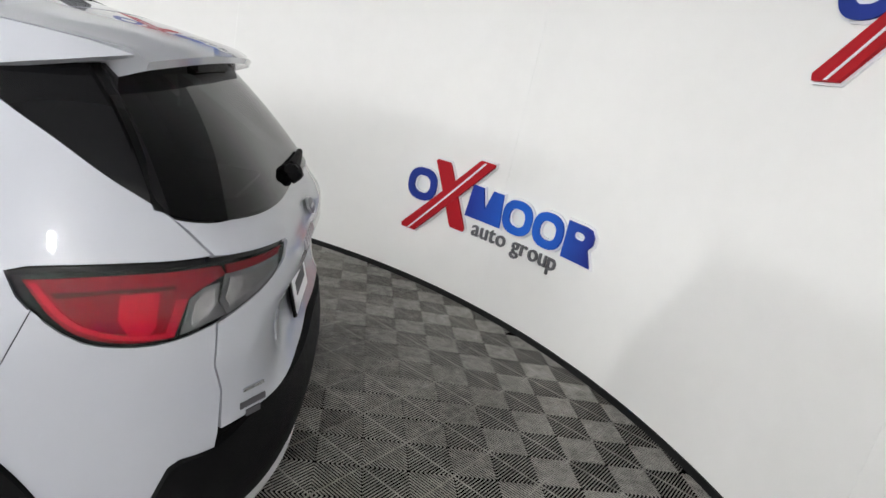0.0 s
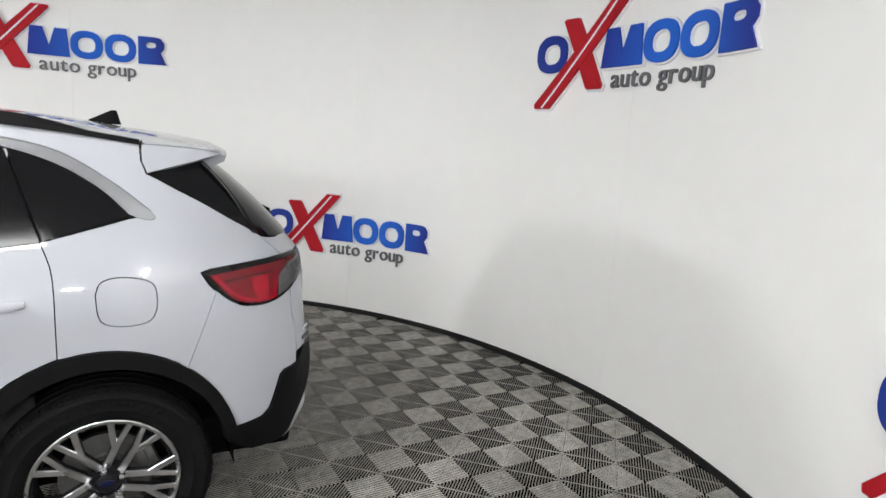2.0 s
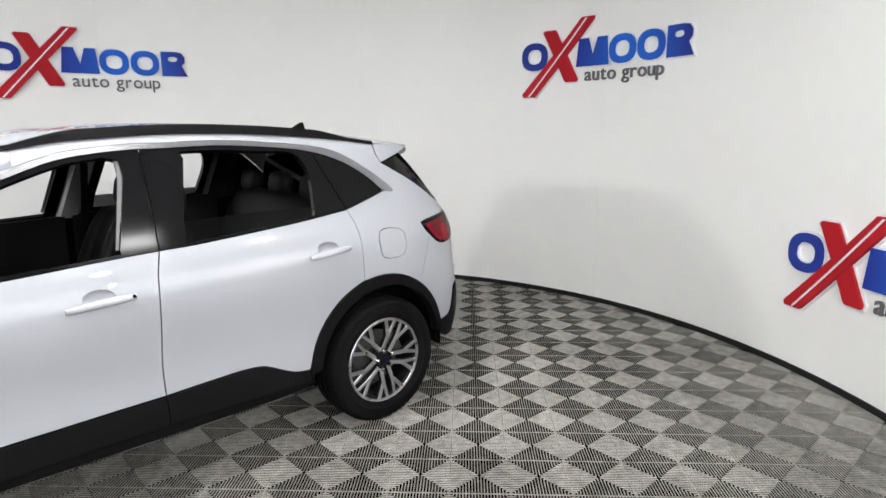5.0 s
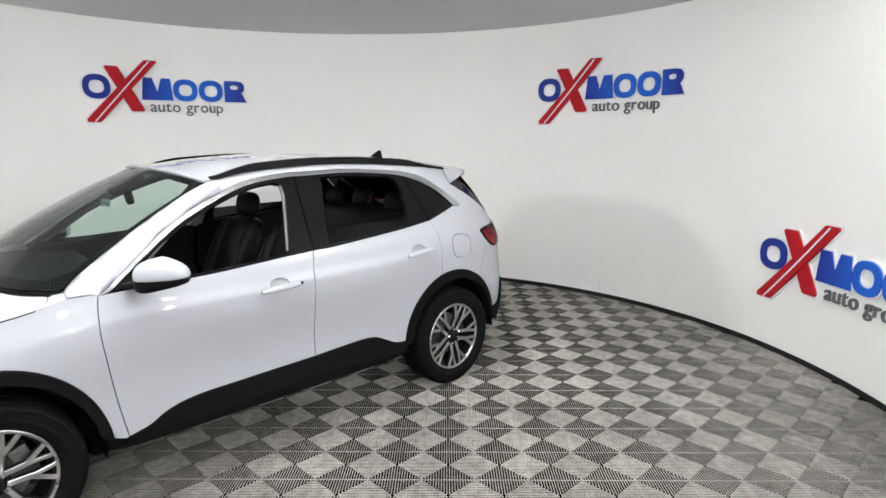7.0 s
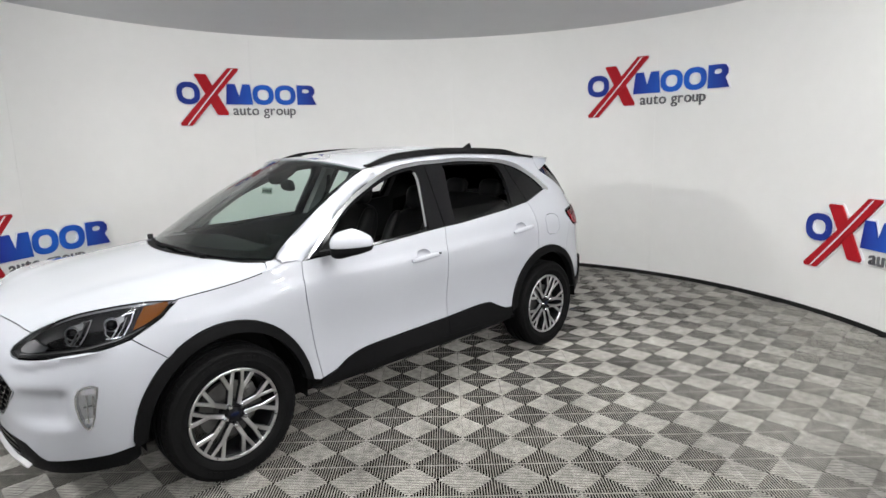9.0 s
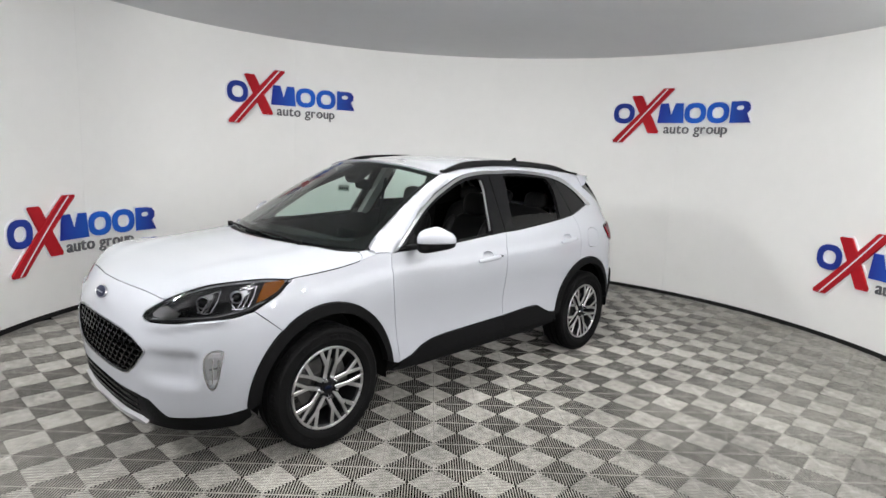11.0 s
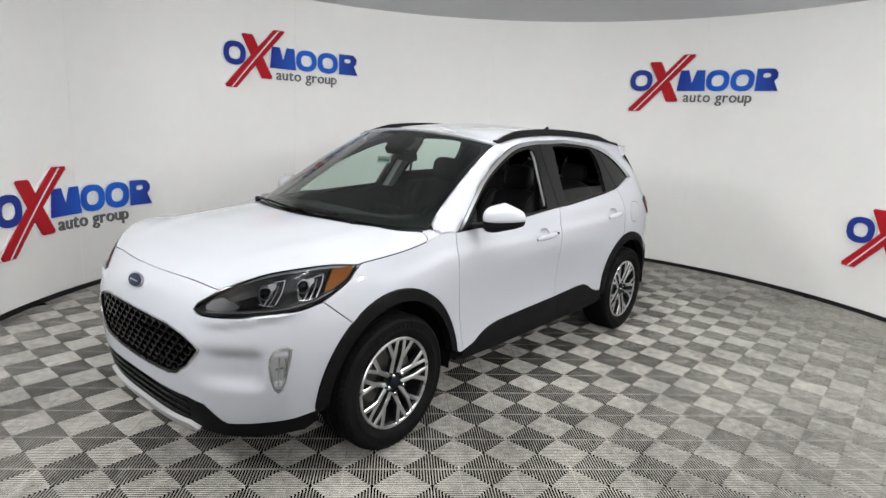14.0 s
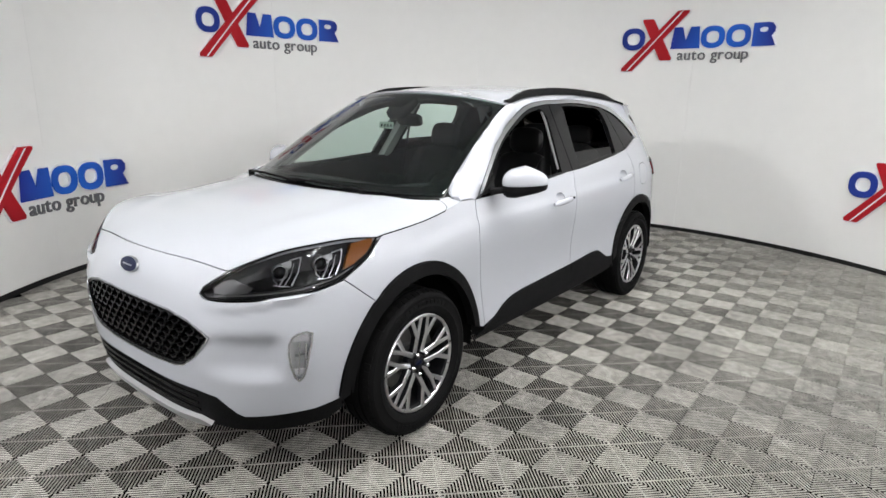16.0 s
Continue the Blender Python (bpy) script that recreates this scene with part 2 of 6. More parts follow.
# ---- the car's outer surface: a plan outline, pushed inward by a depth table ----
def plan_outline():
    """The outline in plan from the nose to the tail, evenly spaced along its length."""
    pts = []
    for i in range(400):
        a = i / 399 * math.pi / 2
        c, s = math.cos(a), math.sin(a)
        pts.append((1.3 + 0.97 * c ** (2 / 3.5), 0.918 * s ** (2 / 3.5)))
    for i in range(400):
        a = i / 399 * math.pi / 2
        c, s = math.cos(a), math.sin(a)
        pts.append((-1.3 - 1.0 * s ** (2 / 3.0), 0.918 * c ** (2 / 3.0)))
    pts = np.array(pts)
    d = np.r_[0, np.cumsum(np.hypot(*np.diff(pts, axis=0).T))]
    even = np.linspace(0, d[-1], 801)
    return even, np.stack([np.interp(even, d, pts[:, 0]), np.interp(even, d, pts[:, 1])], 1)


PLAN_S, PLAN = plan_outline()
S_END = float(PLAN_S[-1])
PLAN_T = np.gradient(PLAN, axis=0)
PLAN_T /= np.linalg.norm(PLAN_T, axis=1)[:, None]
PLAN_N = np.stack([PLAN_T[:, 1] * -1, PLAN_T[:, 0]], 1) * -1


def sx(x):
    """Length along the outline at which it passes x."""
    return float(np.interp(-x, -PLAN[:, 0], PLAN_S))


def sf(y):
    """Length along the outline at a distance y from the middle, at the front."""
    return float(np.interp(y, PLAN[:400, 1], PLAN_S[:400]))


def sr(y):
    """The same at the back; beyond the middle for a negative y."""
    s = float(np.interp(-abs(y), -PLAN[400:, 1], PLAN_S[400:]))
    return s if y >= 0 else 2 * S_END - s


DEPTH_Z = (0.16, 0.24, 0.32, 0.42, 0.52, 0.62, 0.72, 0.80, 0.88, 0.95, 1.00, 1.06, 1.12, 1.20, 1.30)
DEPTH = [
    (0.0, (0.10, 0.05, 0.03, 0.025, 0.015, 0.01, 0.008, 0.006, 0.010, 0.085, 0.18, 0.26, 0.34, 0.42, 0.5)),
    (sf(0.45), (0.11, 0.06, 0.035, 0.03, 0.02, 0.02, 0.035, 0.07, 0.12, 0.18, 0.23, 0.3, 0.36, 0.44, 0.5)),
    (sf(0.75), (0.16, 0.08, 0.05, 0.03, 0.01, 0.0, 0.012, 0.035, 0.065, 0.10, 0.14, 0.2, 0.26, 0.34, 0.4)),
    (sx(1.6), (0.07, 0.03, 0.01, 0.0, 0.0, 0.0, 0.0, 0.004, 0.018, 0.042, 0.065, 0.11, 0.16, 0.22, 0.3)),
    (sx(1.2), (0.06, 0.02, 0.0, 0.0, 0.0, 0.0, 0.0, 0.0, 0.008, 0.02, 0.035, 0.06, 0.1, 0.15, 0.21)),
    (sx(0.9), (0.06, 0.02, 0.0, -0.003, 0.006, 0.012, 0.010, 0.004, 0.0, 0.004, 0.012, 0.033, 0.065, 0.107, 0.160)),
    (sx(0.0), (0.06, 0.02, 0.0, 0.0, 0.016, 0.022, 0.016, 0.008, 0.002, 0.004, 0.010, 0.028, 0.060, 0.102, 0.155)),
    (sx(-0.8), (0.06, 0.02, 0.0, 0.0, 0.010, 0.014, 0.010, 0.005, 0.0, 0.003, 0.008, 0.024, 0.052, 0.095, 0.148)),
    (sx(-1.3), (0.06, 0.02, 0.0, 0.0, 0.0, 0.0, 0.0, 0.0, 0.0, 0.002, 0.004, 0.012, 0.035, 0.075, 0.128)),
    (sx(-1.7), (0.06, 0.03, 0.01, 0.0, 0.0, 0.0, 0.0, 0.0, 0.003, 0.007, 0.012, 0.025, 0.05, 0.09, 0.14)),
    (sr(0.75), (0.17, 0.11, 0.065, 0.030, 0.014, 0.014, 0.022, 0.03, 0.035, 0.04, 0.05, 0.07, 0.10, 0.15, 0.2)),
    (sr(0.38), (0.20, 0.13, 0.08, 0.038, 0.018, 0.022, 0.044, 0.062, 0.075, 0.082, 0.090, 0.111, 0.147, 0.198, 0.253)),
    (S_END, (0.22, 0.15, 0.09, 0.045, 0.022, 0.028, 0.06, 0.083, 0.100, 0.112, 0.119, 0.141, 0.182, 0.233, 0.293)),
]
GRID_Z = np.linspace(0.16, 1.66, 151)


def depth_grid():
    """The depth table on an even grid, smoothed."""
    rows = []
    for s, d in DEPTH:
        up = np.interp(GRID_Z, DEPTH_Z, d)
        over = GRID_Z > 1.30
        up[over] = d[-1] + 0.53 * (GRID_Z[over] - 1.30)
        rows.append(up)
    rows = np.array(rows)
    at = np.array([s for s, _ in DEPTH])
    even = np.linspace(-0.6, S_END + 0.6, 300)
    fold = np.abs(even)
    fold = np.where(fold > S_END, 2 * S_END - fold, fold)
    grid = np.stack([np.interp(fold, at, rows[:, j]) for j in range(len(GRID_Z))], 1)
    for axis, n in ((0, 9), (1, 4), (0, 9), (1, 4)):
        k = np.ones(2 * n + 1) / (2 * n + 1)
        pad = [(n, n) if a == axis else (0, 0) for a in range(2)]
        grid = np.apply_along_axis(lambda v: np.convolve(v, k, "valid"), axis, np.pad(grid, pad, mode="reflect", reflect_type="odd"))
    return even, grid


GRID_S, GRID_D = depth_grid()


def ease(x):
    x = min(max(x, 0.0), 1.0)
    return x * x * (3 - 2 * x)


def shoulder(x, z):
    """Depth of the step over the crease along wings and doors."""
    if not -1.25 < x < 1.55:
        return 0.0
    zc = float(np.interp(x, (-1.2, -0.6, 0.4, 0.8, 1.0, 1.35, 1.55), (1.025, 1.005, 0.982, 0.982, 0.970, 0.915, 0.885)))
    ends = ease((x + 1.25) / 0.3) * ease((1.55 - x) / 0.2)
    return 0.010 * ease((z - zc) / 0.046 + 0.5) * (1 - ease((z - zc - 0.035) / 0.09)) * ends


def skin(s, z, out=0.0):
    """A place on the car's skin: s along the outline (negative on the right side), z up, out: metres proud of it."""
    side = 1.0
    if s < 0:
        s, side = -s, -1.0
    if s > S_END:
        s, side = 2 * S_END - s, -side
    px, py = np.interp(s, PLAN_S, PLAN[:, 0]), np.interp(s, PLAN_S, PLAN[:, 1])
    nx, ny = np.interp(s, PLAN_S, PLAN_N[:, 0]), np.interp(s, PLAN_S, PLAN_N[:, 1])
    a = (s - GRID_S[0]) / (GRID_S[1] - GRID_S[0])
    b = min(max((z - GRID_Z[0]) / (GRID_Z[1] - GRID_Z[0]), 0), len(GRID_Z) - 1.001)
    i, j = int(a), int(b)
    a, b = a - i, b - j
    d = (GRID_D[i, j] * (1 - a) + GRID_D[i + 1, j] * a) * (1 - b) + (GRID_D[i, j + 1] * (1 - a) + GRID_D[i + 1, j + 1] * a) * b
    d += shoulder(px, z)
    return float(px - nx * (d - out)), float((py - ny * (d - out)) * side), float(z)


# ---- the booth: a curved wall, open to a hall behind ----
def arc_block(bm, a0, a1, r0, r1, z0, z1, seg=None):
    """A curved block between two angles (degrees), two radii and two heights."""
    seg = seg or max(2, int(abs(a1 - a0) / 1.5))
    rows = []
    for k in range(seg + 1):
        a = radians(a0 + (a1 - a0) * k / seg)
        c, s = math.cos(a), math.sin(a)
        rows.append([bm.verts.new((CX + r * c, CY + r * s, z)) for r, z in ((r0, z0), (r0, z1), (r1, z1), (r1, z0))])
    for p, q in zip(rows, rows[1:]):
        for k in range(4):
            bm.faces.new((p[k], p[(k + 1) % 4], q[(k + 1) % 4], q[k]))
    bm.faces.new(rows[0])
    bm.faces.new(rows[-1][::-1])
    bmesh.ops.recalc_face_normals(bm, faces=list(bm.faces))
    return bm


A_END, A_START = -38.0, -250.0
wall = tagged(part("wall_curved", arc_block(bmesh.new(), A_START, A_END, RW + 0.03, RW + 0.13, 0, HC), WALL), "white painted curved wall of a photo booth", "wall", kind="structure")
SEAMS = (A_START, -218.6, -179.5, -140.3, -101.4, -62.0, A_END)
for a0, a1 in zip(SEAMS, SEAMS[1:]):
    levels = (0.0, 1.55, HC) if a1 == A_END else (0.0, HC)
    for z0, z1 in zip(levels, levels[1:]):
        g = 0.010
        part("wall_panel", arc_block(bmesh.new(), a0 + g, a1 - g, RW, RW + 0.028, z0 + (0.001 if z0 else 0), z1 - 0.001), WALL, wall)
tagged(part("baseboard", arc_block(bmesh.new(), A_START, A_END, RW - 0.014, RW - 0.001, 0, 0.042), TRIM), "thin black rubber base strip along the curved wall", "baseboard", kind="structure")

P0 = (CX + RW * math.cos(radians(A_START)), CY + RW * math.sin(radians(A_START)))
P1 = (CX + RW * math.cos(radians(A_END)), CY + RW * math.sin(radians(A_END)))
# walls added out of view to close the room and limit bounced light
for name, x0, y0, x1, y1 in (("wall_west", P0[0] - 0.1, P0[1], P0[0], 9.0), ("wall_north", P0[0] - 0.1, 9.0, 10.1, 9.1), ("wall_east", 10.0, P1[1], 10.1, 9.0), ("wall_south", P1[0], P1[1] - 0.1, 10.1, P1[1])):
    tagged(part(name, box(bmesh.new(), pose((x0 + x1) / 2, (y0 + y1) / 2, HC / 2), x1 - x0, y1 - y0, HC), HALL), "unseen hall wall added behind the booth, dark to cut bounced light", "wall", kind="structure")
tagged(part("ceiling", box(bmesh.new(), pose(2.8, 2.5, HC + 0.05), 14.8, 13.6, 0.098), CEIL), "flat grey painted ceiling", "ceiling", kind="structure")
floor = tagged(part("floor", box(bmesh.new(), pose(2.8, 2.5, -0.069), 14.8, 13.6, 0.1), UNDER), "grey ribbed plastic tile floor over a dark slab", "floor", kind="structure")

# ---- lamps: all added out of view ----
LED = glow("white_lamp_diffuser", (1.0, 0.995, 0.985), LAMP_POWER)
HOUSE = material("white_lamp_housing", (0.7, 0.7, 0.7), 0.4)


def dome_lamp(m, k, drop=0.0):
    ob = tagged(new("ceiling_lamp"), "unseen round lamp with a frosted drum shade, added to light the booth", "lamp", "lamps on the ceiling")
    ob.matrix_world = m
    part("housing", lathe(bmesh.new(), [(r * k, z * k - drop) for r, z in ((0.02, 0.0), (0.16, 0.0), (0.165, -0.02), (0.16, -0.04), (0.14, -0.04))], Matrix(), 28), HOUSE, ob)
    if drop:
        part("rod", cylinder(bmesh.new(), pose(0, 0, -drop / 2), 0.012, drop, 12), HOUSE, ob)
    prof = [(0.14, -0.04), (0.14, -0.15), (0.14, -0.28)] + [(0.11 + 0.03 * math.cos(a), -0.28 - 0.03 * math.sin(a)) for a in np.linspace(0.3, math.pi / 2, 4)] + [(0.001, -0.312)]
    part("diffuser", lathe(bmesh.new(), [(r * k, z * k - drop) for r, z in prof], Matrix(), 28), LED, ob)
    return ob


# unseen drums that stand in for broad light from the hall
FILL_LAMPS = ((0.4, 7.4), (-1.0, 5.6), (3.0, 6.6), (3.6, 8.4), (5.0, 6.6), (5.6, 8.0), (7.4, 7.0))
first = dome_lamp(pose(*FILL_LAMPS[0], HC - 0.001), 0.6, 0.12)
for x, y in FILL_LAMPS[1:]:
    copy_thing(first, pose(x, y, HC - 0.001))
# unseen lamp, set so that the car's shadow falls on the rear wall
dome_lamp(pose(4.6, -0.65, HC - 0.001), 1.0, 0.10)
# small unseen lamp, added to brighten the wall next to it
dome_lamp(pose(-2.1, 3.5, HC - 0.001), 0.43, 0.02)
FLAT = glow("white_panel_diffuser", (1.0, 0.995, 0.985), PANEL_POWER)


TUBE = glow("bright_strip_diffuser", (1.0, 0.995, 0.985), 55.0)


def panel_lamp(m, w, d, lit):
    """A flat ceiling panel: a shallow tray with a turned-in rim and a frosted sheet."""
    ob = tagged(new("ceiling_panel_lamp"), "unseen flat rectangular panel lamp, added to light the car from above", "lamp", "panel lamps on the ceiling")
    ob.matrix_world = m
    bm = bmesh.new()
    for x, y, a, b in ((0, d / 2, w + 0.02, 0.02), (0, -d / 2, w + 0.02, 0.02), (w / 2, 0, 0.02, d - 0.02), (-w / 2, 0, 0.02, d - 0.02)):
        box(bm, pose(x, y, -0.014), a, b, 0.028, 0.003)
    part("housing", bm, HOUSE, ob)
    part("diffuser", box(bmesh.new(), pose(0, 0, -0.010), w - 0.022, d - 0.022, 0.012), lit, ob)
    return ob


# panels added out of view to brighten the hood and the walls
FILL_PANELS = [(-0.1, 1.15), (0.95, 1.3), (2.1, 1.25)]
troffer = panel_lamp(pose(*FILL_PANELS[0], HC - 0.001), 0.9, 0.6, FLAT)
for x, y in FILL_PANELS[1:]:
    copy_thing(troffer, pose(x, y, HC - 0.001))
# unseen strips, placed for the streaks reflected along the car's side
troffer = panel_lamp(pose(-0.6, 2.6, HC - 0.001), 0.7, 0.16, TUBE)
for x, y in ((0.75, 2.6), (2.1, 2.6)):
    copy_thing(troffer, pose(x, y, HC - 0.001))


# ---- signs on the wall ----
def sign_place(a0, z0, u, v, d):
    a = radians(a0) - u / RW
    return Vector((CX + (RW - d) * math.cos(a), CY + (RW - d) * math.sin(a), z0 + v))


def ring(cx, cy, rx, ry, p=2.4, n=40):
    return [(cx + rx * math.copysign(abs(math.cos(t)) ** (2 / p), math.cos(t)), cy + ry * math.copysign(abs(math.sin(t)) ** (2 / p), math.sin(t))) for t in (2 * math.pi * k / n for k in range(n))]


def slab(polys, a0, z0, d0, d1, mat, name, parent, grow=0.0):
    """Flat shapes (outline, holes) stood off the wall from d0 to d1."""
    bm = bmesh.new()
    for outline, holes in polys:
        o = shrink(dense(outline, 0.05), -grow) if grow else outline
        hs = [shrink(dense(h, 0.05), grow) if grow else h for h in holes]
        sheet, _ = patch(o, lambda x, y: Vector((x, y, 0)), hs, step=0.06, fine=0.04)
        geom = bmesh.ops.extrude_face_region(sheet, geom=list(sheet.faces))["geom"]
        for g in geom:
            if isinstance(g, bmesh.types.BMVert):
                g.co.z = 1.0
        bmesh.ops.recalc_face_normals(sheet, faces=list(sheet.faces))
        me = bpy.data.meshes.new("tmp")
        sheet.to_mesh(me)
        sheet.free()
        bm.from_mesh(me)
        bpy.data.meshes.remove(me)
    lay = bm.verts.layers.float.new("across")
    for v in bm.verts:
        u, w = v.co.x, v.co.y
        v[lay] = min(max((u + 0.02) / 1.68, 0), 1)
        v.co = sign_place(a0, z0, u, w, d1 if v.co.z > 0.5 else d0)
    bmesh.ops.recalc_face_normals(bm, faces=list(bm.faces))
    return part(name, bm, mat, parent, sharp=30)


def text_mesh(body, size):
    data = bpy.data.curves.new("words", "FONT")
    data.body, data.size, data.extrude, data.offset = body, size, 0.5, 0.005
    ob = new("words", data)
    bpy.context.view_layer.update()
    me = bpy.data.meshes.new_from_object(ob.evaluated_get(bpy.context.evaluated_depsgraph_get()))
    bpy.data.objects.remove(ob)
    bpy.data.curves.remove(data)
    return me


LETTERS, pen = [], 0.0
for ch_ in "auto group":
    if ch_ == " ":
        pen += 0.28
        continue
    me_ = text_mesh(ch_, 1.0)
    xs_ = [v.co.x for v in me_.vertices]
    LETTERS.append((ch_, me_, pen - min(xs_)))
    pen += max(xs_) - min(xs_) + 0.085


def wall_sign(a0, z0):
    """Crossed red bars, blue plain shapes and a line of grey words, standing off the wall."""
    ob = tagged(new("wall_sign"), "raised sign of crossed red bars, blue shapes and grey words", "sign", "signs on the curved wall")
    ob.location = sign_place(a0, z0, 0.8, 0.3, 0.0)
    bpy.context.view_layer.update()
    inv = ob.matrix_world.inverted()
    bar1 = [(-0.02, 0.03), (-0.012, 0.0), (0.11, 0.0), (0.718, 0.66), (0.718, 0.682), (0.592, 0.682)]
    bar2 = [(0.19, 0.585), (0.205, 0.60), (0.315, 0.60), (0.33, 0.585), (0.565, 0.15), (0.555, 0.125), (0.44, 0.125), (0.425, 0.14)]
    o0 = [(ring(0.10, 0.375, 0.135, 0.128), [ring(0.10, 0.375, 0.075, 0.068)])]
    m_ = [([(0.545, 0.255), (0.875, 0.255), (0.853, 0.497), (0.76, 0.497), (0.712, 0.345), (0.665, 0.497), (0.57, 0.497)], [])]
    o1 = [(ring(1.012, 0.375, 0.132, 0.122), [ring(1.012, 0.375, 0.072, 0.065)])]
    o2 = [(ring(1.292, 0.375, 0.132, 0.122), [ring(1.292, 0.375, 0.072, 0.065)])]
    r_ = [([(1.445, 0.255), (1.69, 0.255), (1.640, 0.36), (1.672, 0.40), (1.672, 0.45), (1.64, 0.49), (1.59, 0.499), (1.445, 0.499)], [ring(1.555, 0.425, 0.045, 0.026)])]
    made = []
    for name, polys, mat in (("round_shape", o0, SIGNBLUE), ("notched_shape", m_, SIGNBLUE), ("round_shape", o1, SIGNBLUE), ("round_shape", o2, SIGNBLUE), ("block_shape", r_, SIGNBLUE)):
        p = slab(polys, a0, z0, 0.016, 0.030, mat, name, ob)
        made += [p, slab(polys, a0, z0, 0.001, 0.016, SIGNWHITE, "edge", p, grow=0.014)]
    b2 = slab([(bar2, [])], a0, z0, 0.016, 0.034, SIGNRED, "red_bar", ob)
    b1 = slab([(bar1, [])], a0, z0, 0.0165, 0.040, SIGNRED, "red_bar", ob)
    made += [b1, b2, slab([(bar2, [])], a0, z0, 0.001, 0.016, SIGNWHITE, "edge", b2, grow=0.013), slab([(bar1, [])], a0, z0, 0.0012, 0.0163, SIGNWHITE, "edge", b1, grow=0.013)]
    made.append(slab([([(0.045, 0.006), (0.062, 0.006), (0.652, 0.672), (0.634, 0.672)], [])], a0, z0, 0.0395, 0.0425, SIGNWHITE, "white_stripe", b1))
    for ch_, me_, x_ in LETTERS:
        bm = bmesh.new()
        bm.from_mesh(me_)
        for v in bm.verts:
            v.co = sign_place(a0, z0, 0.630 + (x_ + v.co.x) * 0.80 / pen, 0.128 + v.co.y * 0.172, 0.018 if v.co.z > 0 else 0.001)
        bmesh.ops.recalc_face_normals(bm, faces=list(bm.faces))
        made.append(part("letter", bm, SIGNGREY, ob, "raised grey letter " + ch_, sharp=30))
    for p in made:
        p.matrix_parent_inverse = inv if p.parent == ob else Matrix()
    return ob


for a0, z0 in ((-49.3, 0.45), (-88.5, 1.938), (-128.1, 0.425), (-167.5, 1.93), (-207.1, 0.45)):
    wall_sign(a0, z0)


# ---- the car: panels cut out of its skin ----
car = tagged(new("car"), "white compact crossover car with black cladding and open windows", "car")


def on_skin(out=0.0):
    return lambda s, z: Vector(skin(s, z, out))


def panel(name, outline, mat, parent=None, out=0.0, holes=(), gap=0.0026, rim=0.018, step=0.045, both=True, label="", thick=0.0, fine=0.03):
    """A panel on the skin, and its twin on the other side."""
    bm, _ = patch(outline, on_skin(out), holes, step, gap, fine=fine)
    face_out(bm, (0, 0, 0.7))
    if thick:
        thicken(bm, thick)
    else:
        rim_in(bm, rim)
    twin = mirrored(bm) if both else None
    left = part(name, bm, mat, parent or car, label, sharp=50)
    if twin:
        right = part(name, twin, mat, parent or car, label, sharp=50)
        return left, right
    return left


def X(points):
    """Points (x, z) seen from the side, as (length along the outline, z)."""
    return [(sx(x), z) for x, z in points]


def ellipse_arc(cx, cz, a, b, t0, t1, n=28):
    return [(cx + a * math.cos(radians(t0 + (t1 - t0) * k / n)), cz + b * math.sin(radians(t0 + (t1 - t0) * k / n))) for k in range(n + 1)]


WF, WR, ZC = 1.355, -1.355, 0.35
# edges shared between panels, as (x, z) from the side
DOOR_F = curve([(0.888, 1.078), (0.900, 0.993), (0.903, 0.891), (0.887, 0.752), (0.868, 0.607), (0.846, 0.464), (0.832, 0.392)])
SILL_F = curve([(0.832, 0.392), (0.732, 0.419), (0.650, 0.462), (0.506, 0.493), (0.199, 0.503), (-0.195, 0.513)])
GAP_B = curve([(-0.195, 0.513), (-0.194, 0.654), (-0.201, 0.791), (-0.208, 0.957), (-0.222, 1.060), (-0.240, 1.131)])
SILL_R = curve([(-0.195, 0.513), (-0.400, 0.524), (-0.540, 0.529), (-0.640, 0.520), (-0.720, 0.482), (-0.800, 0.446), (-0.880, 0.436)])
BELT_F = curve([(-0.240, 1.131), (-0.041, 1.120), (0.292, 1.098), (0.482, 1.090), (0.888, 1.078)])
BELT_R = curve([(-0.240, 1.131), (-0.423, 1.139), (-0.884, 1.177), (-1.187, 1.213)])
DOOR_R = curve([(-1.187, 1.213), (-1.215, 1.137), (-1.224, 1.054), (-1.226, 0.950), (-1.227, 0.838)])
ARCH_R = ellipse_arc(WR + 0.008, ZC, 0.470, 0.502, 0, 180)
ARCH_F = ellipse_arc(WF + 0.008, ZC, 0.470, 0.502, 0, 180)
CHROME_UP = curve([(0.888, 1.078), (0.855, 1.096), (0.673, 1.230), (0.511, 1.341), (0.339, 1.429), (0.066, 1.531), (-0.187, 1.566), (-0.359, 1.571), (-0.598, 1.578), (-0.817, 1.568), (-1.050, 1.548), (-1.238, 1.506), (-1.408, 1.404), (-1.525, 1.312)])
CHROME_LOW = curve([(0.866, 1.078), (0.840, 1.084), (0.668, 1.206), (0.503, 1.317), (0.331, 1.404), (0.062, 1.506), (-0.187, 1.541), (-0.359, 1.546), (-0.598, 1.553), (-0.817, 1.543), (-1.040, 1.520), (-1.220, 1.468), (-1.360, 1.385), (-1.450, 1.300)])


def zat(line, x):
    pts = sorted(line)
    return float(np.interp(x, [p[0] for p in pts], [p[1] for p in pts]))


# doors
door_front = X(DOOR_F + SILL_F[1:] + GAP_B[1:] + BELT_F[1:-1])
arch_r_door = [p for p in ARCH_R if p[0] > -1.226 and p[1] > 0.438]
door_rear = X(GAP_B[::-1] + SILL_R[1:] + arch_r_door + DOOR_R[::-1] + BELT_R[::-1][1:-1])
HANDLES = ((0.130, 0.958, -0.118, 0.974), (-0.913, 1.008, -1.148, 1.030))


